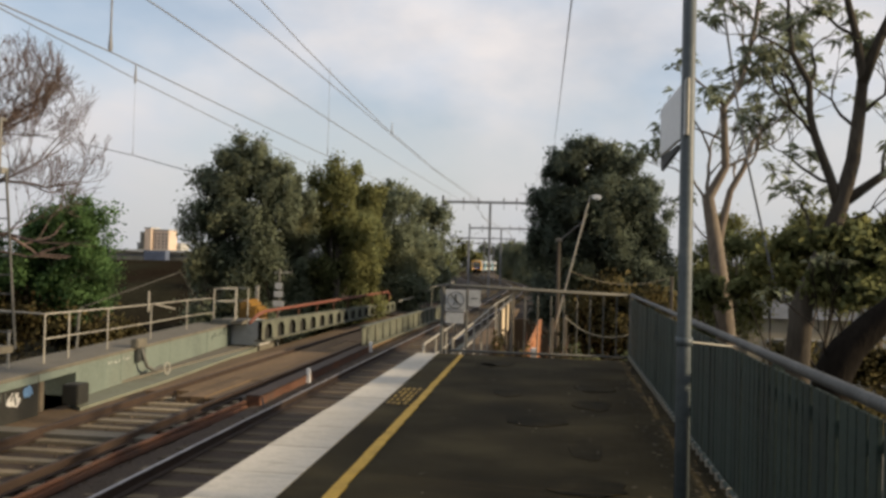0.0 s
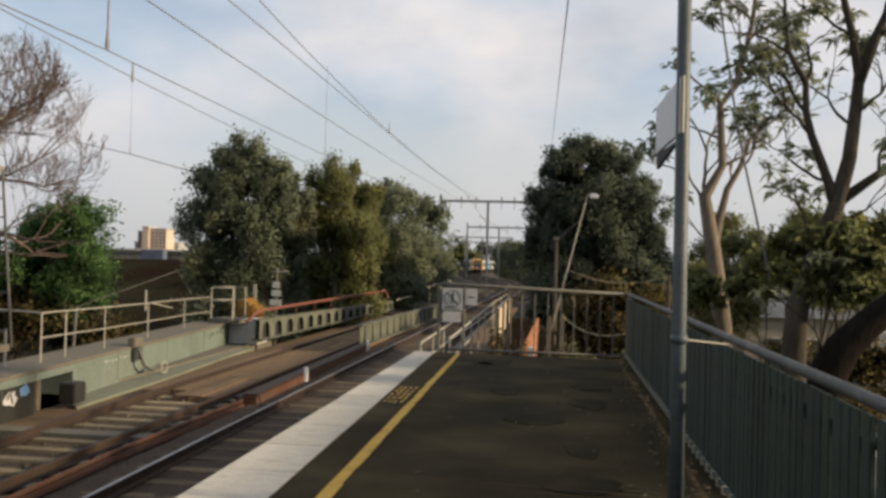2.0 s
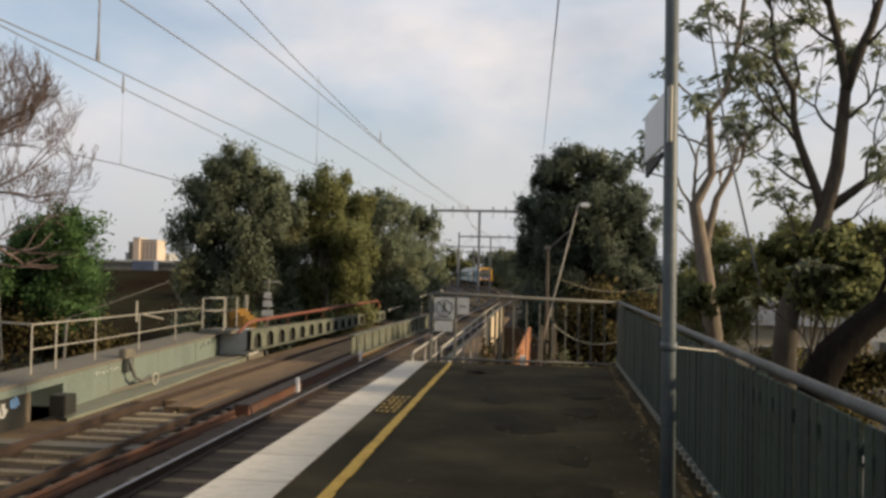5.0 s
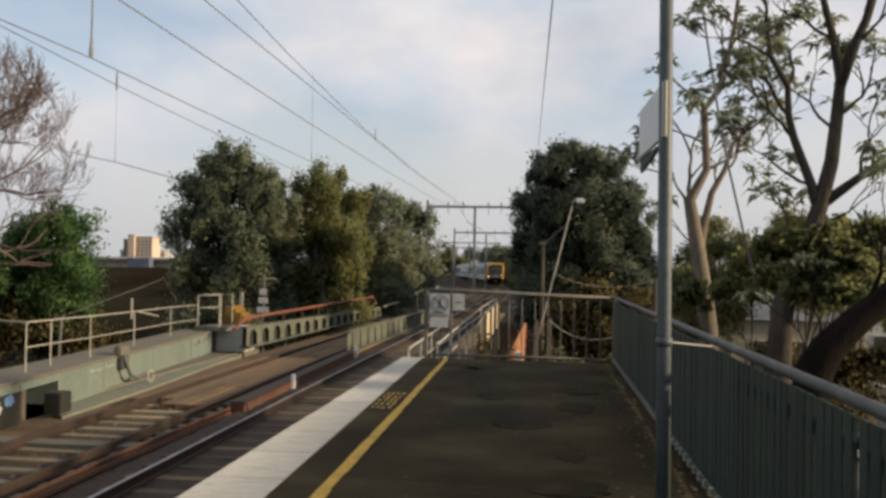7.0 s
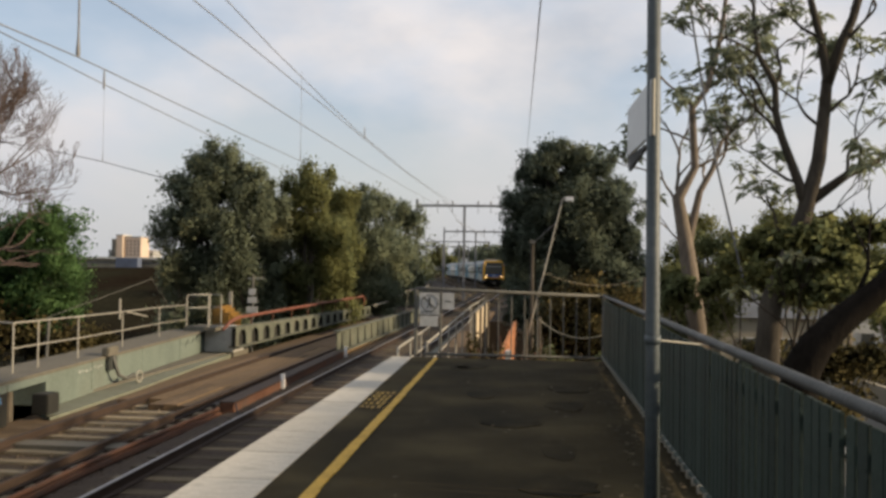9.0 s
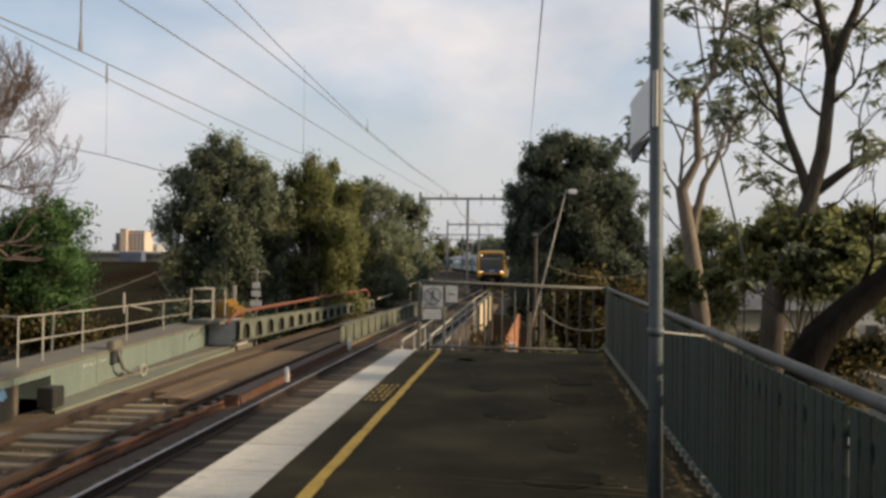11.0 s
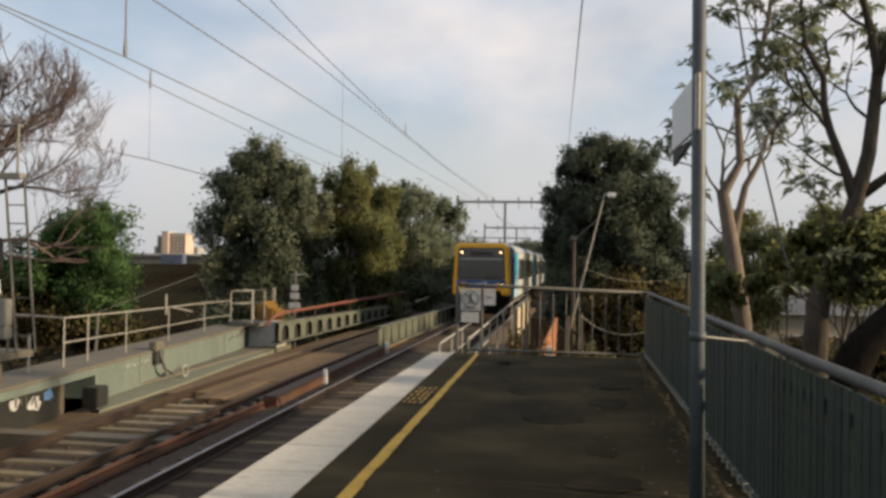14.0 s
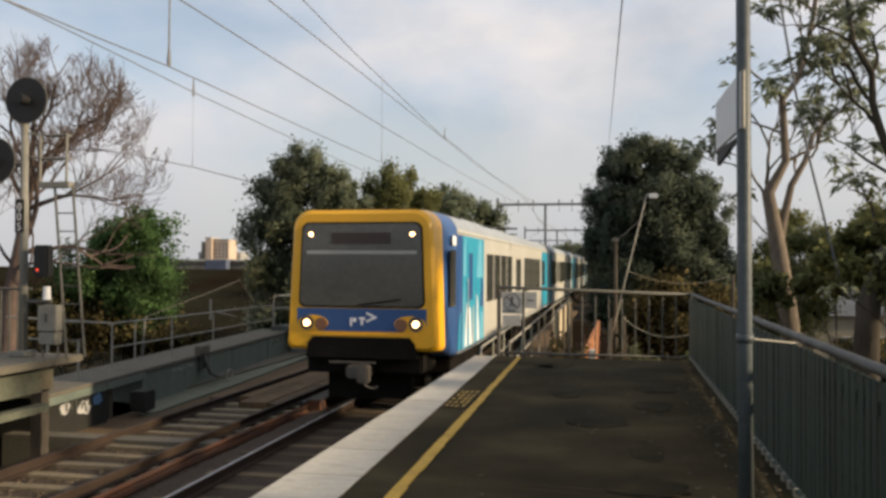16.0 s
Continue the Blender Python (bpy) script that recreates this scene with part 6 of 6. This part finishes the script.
def wire(label, pts, r=.024, stubs=()):
    w = thing("overhead_wire", label, "wire", group="overhead wires")
    part("cable", bar(pts, r, n=5), "wire", w)
    for p, up, rr in stubs:
        p = Vector(p)
        part("hanger", bar([p, p + Vector((0, 0, .12)), p + Vector((0, 0, .55)), p + Vector((0, 0, up))], [rr * 1.6, rr * 2.2, rr, rr * .7], n=6), "wire", w)
    return w


wire("taut overhead wire above the far platform side", sag((-11.5, 2, 6.55), (-11.5, 21, 6.92), .05, 6) + sag((-11.5, 21, 6.92), (-11.5, 76, 7.41), .1, 8)[1:], .018, [((-11.5, 21, 6.92), 3, .028), ((-11.5, 43.2, 7.08), 4.6, .013)])
wire("slack contact wire below the outer wire", [(-11.5, 2, 7.0), (-11.5, 16.48, 6.70), (-11.5, 22.4, 6.51), (-11.5, 30.3, 6.35), (-11.5, 48, 6.1)], .015, [((-11.5, 22.4, 6.38), .16, .016)])
wire("distant sagging wire beyond the bare tree", [(-30, 40, 8.2), (-23.84, 40, 7.24), (-20.54, 40, 6.57), (-17.44, 40, 5.77), (-15, 40, 5.2)], .022, [((-20.54, 40, 6.57), 3.6, .010)])
wire("overhead wire above the far track", [(-8.0, 3, 6.71), (-8.0, 12, 6.68), (-8.0, 20, 6.67), (-8.0, 30, 6.71), (-8.0, 45, 6.85), (-8.0, 62, 7.12), (-8.0, 80, 7.5)], .016)
wire("overhead messenger wire above the near track", [(-6.6, 3, 6.84), (-6.6, 12, 6.88), (-6.6, 20, 6.9), (-6.6, 30, 6.92), (-6.6, 45, 6.92), (-6.6, 80, 7.45)], .014, [((-6.6, 35, 6.90), .12, .014)])
wire("overhead contact wire above the near track", [(-6.0, 3, 7.77), (-6.0, 12, 7.17), (-6.0, 20, 6.78), (-6.0, 30, 6.51), (-6.0, 45, 6.54), (-6.0, 62, 6.9), (-6.0, 80, 7.4)], .013)
wire("lone overhead feeder wire rising past the trees", [(.2, 3, 4.12), (.2, 10.3, 4.81), (.2, 52.7, 8.78)], .009)
wire("overhead wire running on between the gantries", [(-7.5, 80, 8.0), (-8.6, 125, 7.4), (-15, 172, 7.4)], .03)
wire("contact wire strung below the gantries", [(-3.9, 50, 4.4), (-3.6, 80, 4.6), (-4.7, 125, 4.6), (-11.3, 172, 4.6)], .022)
wire("dark hanging cable beside the slender tree", [(2.44, 13, 5.8), (2.7, 13, 4.15), (2.88, 13, 3.19), (3.15, 13, 2.02), (3.35, 13, 1.2)], .018)

# ---- beyond ----
bank = bmesh.new()
prev = None
for k in range(17):
    x = -190 + k * 10.6
    ring = [bank.verts.new((x, yy, zz)) for yy, zz in ((58, GZ - .2), (72, -1.2 + noise.noise(Vector((x, 1, 1)) * .05)), (92, 1.15 + .2 * noise.noise(Vector((x, 5, 1)) * .08)), (120, .9), (140, GZ - .2))]
    if prev:
        for j in range(4):
            bank.faces.new((prev[j], prev[j + 1], ring[j + 1], ring[j]))
    prev = ring
tagged(part("grass_bank", bank, "field"), "long dark dry grass bank beyond the line", "bank", kind="structure")
sh = thing("industrial_shed", "long low grey-beige industrial shed in the distance", "building")
part("wall", bbox(-125, -72, 200, 212, GZ, 2.6), "beige", sh)
part("roof", bbox(-126, -71, 199, 213, 2.6, 3.1), "sign_grey", sh)
part("band", bbox(-124.9, -72.1, 199.9, 199.99, 1.6, 1.85), "tower_dark", sh)
cb = thing("shipping_container", "dark blue shipping container by the shed", "container")
part("body", bbox(-97, -91.5, 196, 198.4, .3, 2.9, bevel=.05), "cargo_blue", cb)
part("stand", bbox(-97, -91.5, 196, 198.4, GZ, .3), "concrete", cb)


def tower(label, x0, x1, y, z1, material, rows_n, cols):
    t = thing("apartment_tower", label, "building", group="distant apartment towers")
    part("wall", bbox(x0, x1, y, y + 12, GZ, z1), material, t)
    part("roof", bbox(x0 - .3, x1 + .3, y - .3, y + 12.3, z1, z1 + .5), "sign_grey", t)
    if cols:
        w = (x1 - x0) / cols
        first = None
        for i in range(rows_n):
            for j in range(cols):
                m = pose(x0 + (j + .25) * w, y - .12, 6.5 + (z1 - 7.5) * i / rows_n)
                if first is None:
                    first = part("window", bbox(0, w * .5, 0, .1, 0, (z1 - 7.5) / rows_n * .5), "tower_dark", t)
                    first.matrix_basis = m
                else:
                    share(first, t, m)
    return t


tower("cream apartment tower lit by low sun in the distance", -246.2, -242.2, 498, 18.6, "tower", 6, 0)
tower("cream apartment slab lit by low sun in the distance", -241.5, -231.7, 500, 17.6, "tower", 5, 4)
tower("greyish apartment block behind the cream towers", -253, -246.8, 506, 16.2, "beige", 5, 3)
tower("low grey block at the foot of the towers", -258, -229, 512, 9.5, "sign_grey", 2, 8)
for k, (x, y, w, h, mm) in enumerate(((14, 62, 9, 4.0, "beige"), (25, 70, 10, 4.6, "sign_grey"), (38, 66, 9, 4.2, "beige"), (20, 110, 14, 6.5, "tower_dark"), (40, 105, 16, 6.8, "sign_grey"), (62, 112, 18, 6.6, "beige"))):
    hs = thing("house", "low rendered house across the street with a pitched roof", "house", group="houses across the street")
    part("wall", bbox(x, x + w, y, y + 8, GZ, GZ + h), mm, hs)
    rf_ = bmesh.new()
    a = [(x - .4, y - .4, GZ + h), (x + w + .4, y - .4, GZ + h), (x + w + .4, y + 8.4, GZ + h), (x - .4, y + 8.4, GZ + h), (x - .4, y + 4, GZ + h + 1.9), (x + w + .4, y + 4, GZ + h + 1.9)]
    vs = [rf_.verts.new(p) for p in a]
    for f in ((3, 2, 1, 0), (0, 1, 5, 4), (2, 3, 4, 5), (0, 4, 3), (1, 2, 5)):
        rf_.faces.new([vs[i] for i in f])
    part("roof", rf_, "tower_dark", hs)
    for j in range(3):
        wx = x + w * (.15 + .3 * j)
        wd = part("window", bbox(wx, wx + 1.2, y - .06, y - .005, GZ + 1.2, GZ + 2.6), "sign_grey", hs)
        part("pane", bbox(wx + .1, wx + 1.1, y - .08, y - .062, GZ + 1.3, GZ + 2.5), "t_glass", wd)
wl_ = thing("street_wall", "long low beige wall along the street", "wall", kind="structure")
part("wall", bbox(17.5, 17.8, 20, 120, GZ, GZ + 1.7), "beige", wl_)
part("verge", bbox(3.5, 9, 22, 130, GZ - .1, GZ + .55), "beige", wl_)
for k, (tx, ty, h, seed) in enumerate(((22, 48, 1.8, 71), (16, 85, 3.0, 72), (30, 90, 3.2, 73), (46, 86, 3.0, 74), (9, 58, 2.2, 75), (60, 100, 3.0, 76))):
    crown_tree("garden tree among the houses across the street", (tx, ty, GZ), .2, [(tx, ty, h - 1.8, 2.2, 2, 1.8), (tx + 1.6, ty, h - 2.8, 2, 2, 1.8), (tx - 1.6, ty, h - 3, 2, 2, 1.6)], 5000, .3, "leaf_olive", seed, .3, group="garden trees", sub=26)


def parked_car(x, y, rz, material, label):
    c = thing("parked_car", label, "car", pose(x, y, GZ + .45, 0, 0, rz), group="parked cars")
    sec = [(-2.1, .3), (2.1, .3), (2.15, .75), (1.2, .9), (.6, 1.42), (-1.2, 1.45), (-1.9, .95), (-2.15, .8)]
    part("body", loft(bmesh.new(), [[(x_, yy, z_) for x_, z_ in sec] for yy in (-.85, .85)]), material, c)
    for sy in (-.86, .86):
        part("side_window", plate(bmesh.new(), [(-1.5, sy, .95), (.95, sy, .95), (.5, sy, 1.36), (-1.15, sy, 1.38)], .012 if sy > 0 else -.012, (0, 1, 0)), "t_glass", c)
        for wx in (-1.3, 1.3):
            part("wheel", disc(bmesh.new(), (wx, sy - .1, .31), (0, 1, 0), .31, .2, 16), "black", c)
    return c


parked_car(11, 34, 90, "white_sign", "white car parked in the street")
parked_car(11, 41, 90, "tower_dark", "dark car parked in the street")
parked_car(12.2, 26, 90, "sign_grey", "silver car parked in the street")

# dry leaf litter and grit gathered along the fence foot
rl_ = random.Random(17)
vs_, fs_ = [], []
for _ in range(420):
    y = rl_.uniform(4.5, 15.0)
    x = fence_x(y) - .05 - abs(rl_.gauss(0, .22)) if rl_.random() < .8 else rl_.uniform(-1.2, 1.2)
    if rl_.random() < .12:
        y = 15.1 - abs(rl_.gauss(0, .25))
        x = rl_.uniform(-1.3, 1.4)
    r = rl_.uniform(.008, .024)
    a = rl_.uniform(0, 6.28)
    b0 = len(vs_)
    for k in range(4):
        rr_ = r * (1.6 if k % 2 else .7)
        vs_.append((x + rr_ * math.cos(a + k * 1.57), y + rr_ * math.sin(a + k * 1.57), .012 + rl_.uniform(0, .012)))
    fs_.append((b0, b0 + 1, b0 + 2, b0 + 3))
me = bpy.data.meshes.new("leaf_litter")
me.from_pydata(vs_, [], fs_)
me.materials.append(mat("dry_leaf_litter", (.105, .082, .05), .95, .3, 3, 20, 0, island=.5))
tagged(new("leaf_litter", me), "dry leaf litter along the fence foot", "leaf litter", kind="stuff")


# ---- what moves ----
FRONT = [(0, 234.0), (2, 206.7), (4, 179.2), (6.5, 145.0), (8, 124.4), (9, 110.7), (11.5, 76.6), (12.5, 62.7), (13.5, 48.3), (14, 41.1), (14.5, 34.1), (15, 27.5), (15.5, 21.1), (16, 14.7)]


def motions():
    """The carriages run down the near track, each turned along its two bogies."""
    for i, car in enumerate(cars):
        rows = []
        for k in range(33):
            t = k * 0.5
            yf = float(np.interp(t, [f[0] for f in FRONT], [f[1] for f in FRONT]))
            s = float(np.interp(yf, _ly, _ls)) - YF + i * (CAR + 0.28)
            a, b = along(s), along(s + 16.6)
            d = b - a
            rows.append((t, pose(a.x, a.y, a.z, 0, 0, math.degrees(math.atan2(-d.x, d.y)))))
        walk(car, rows)


motions()
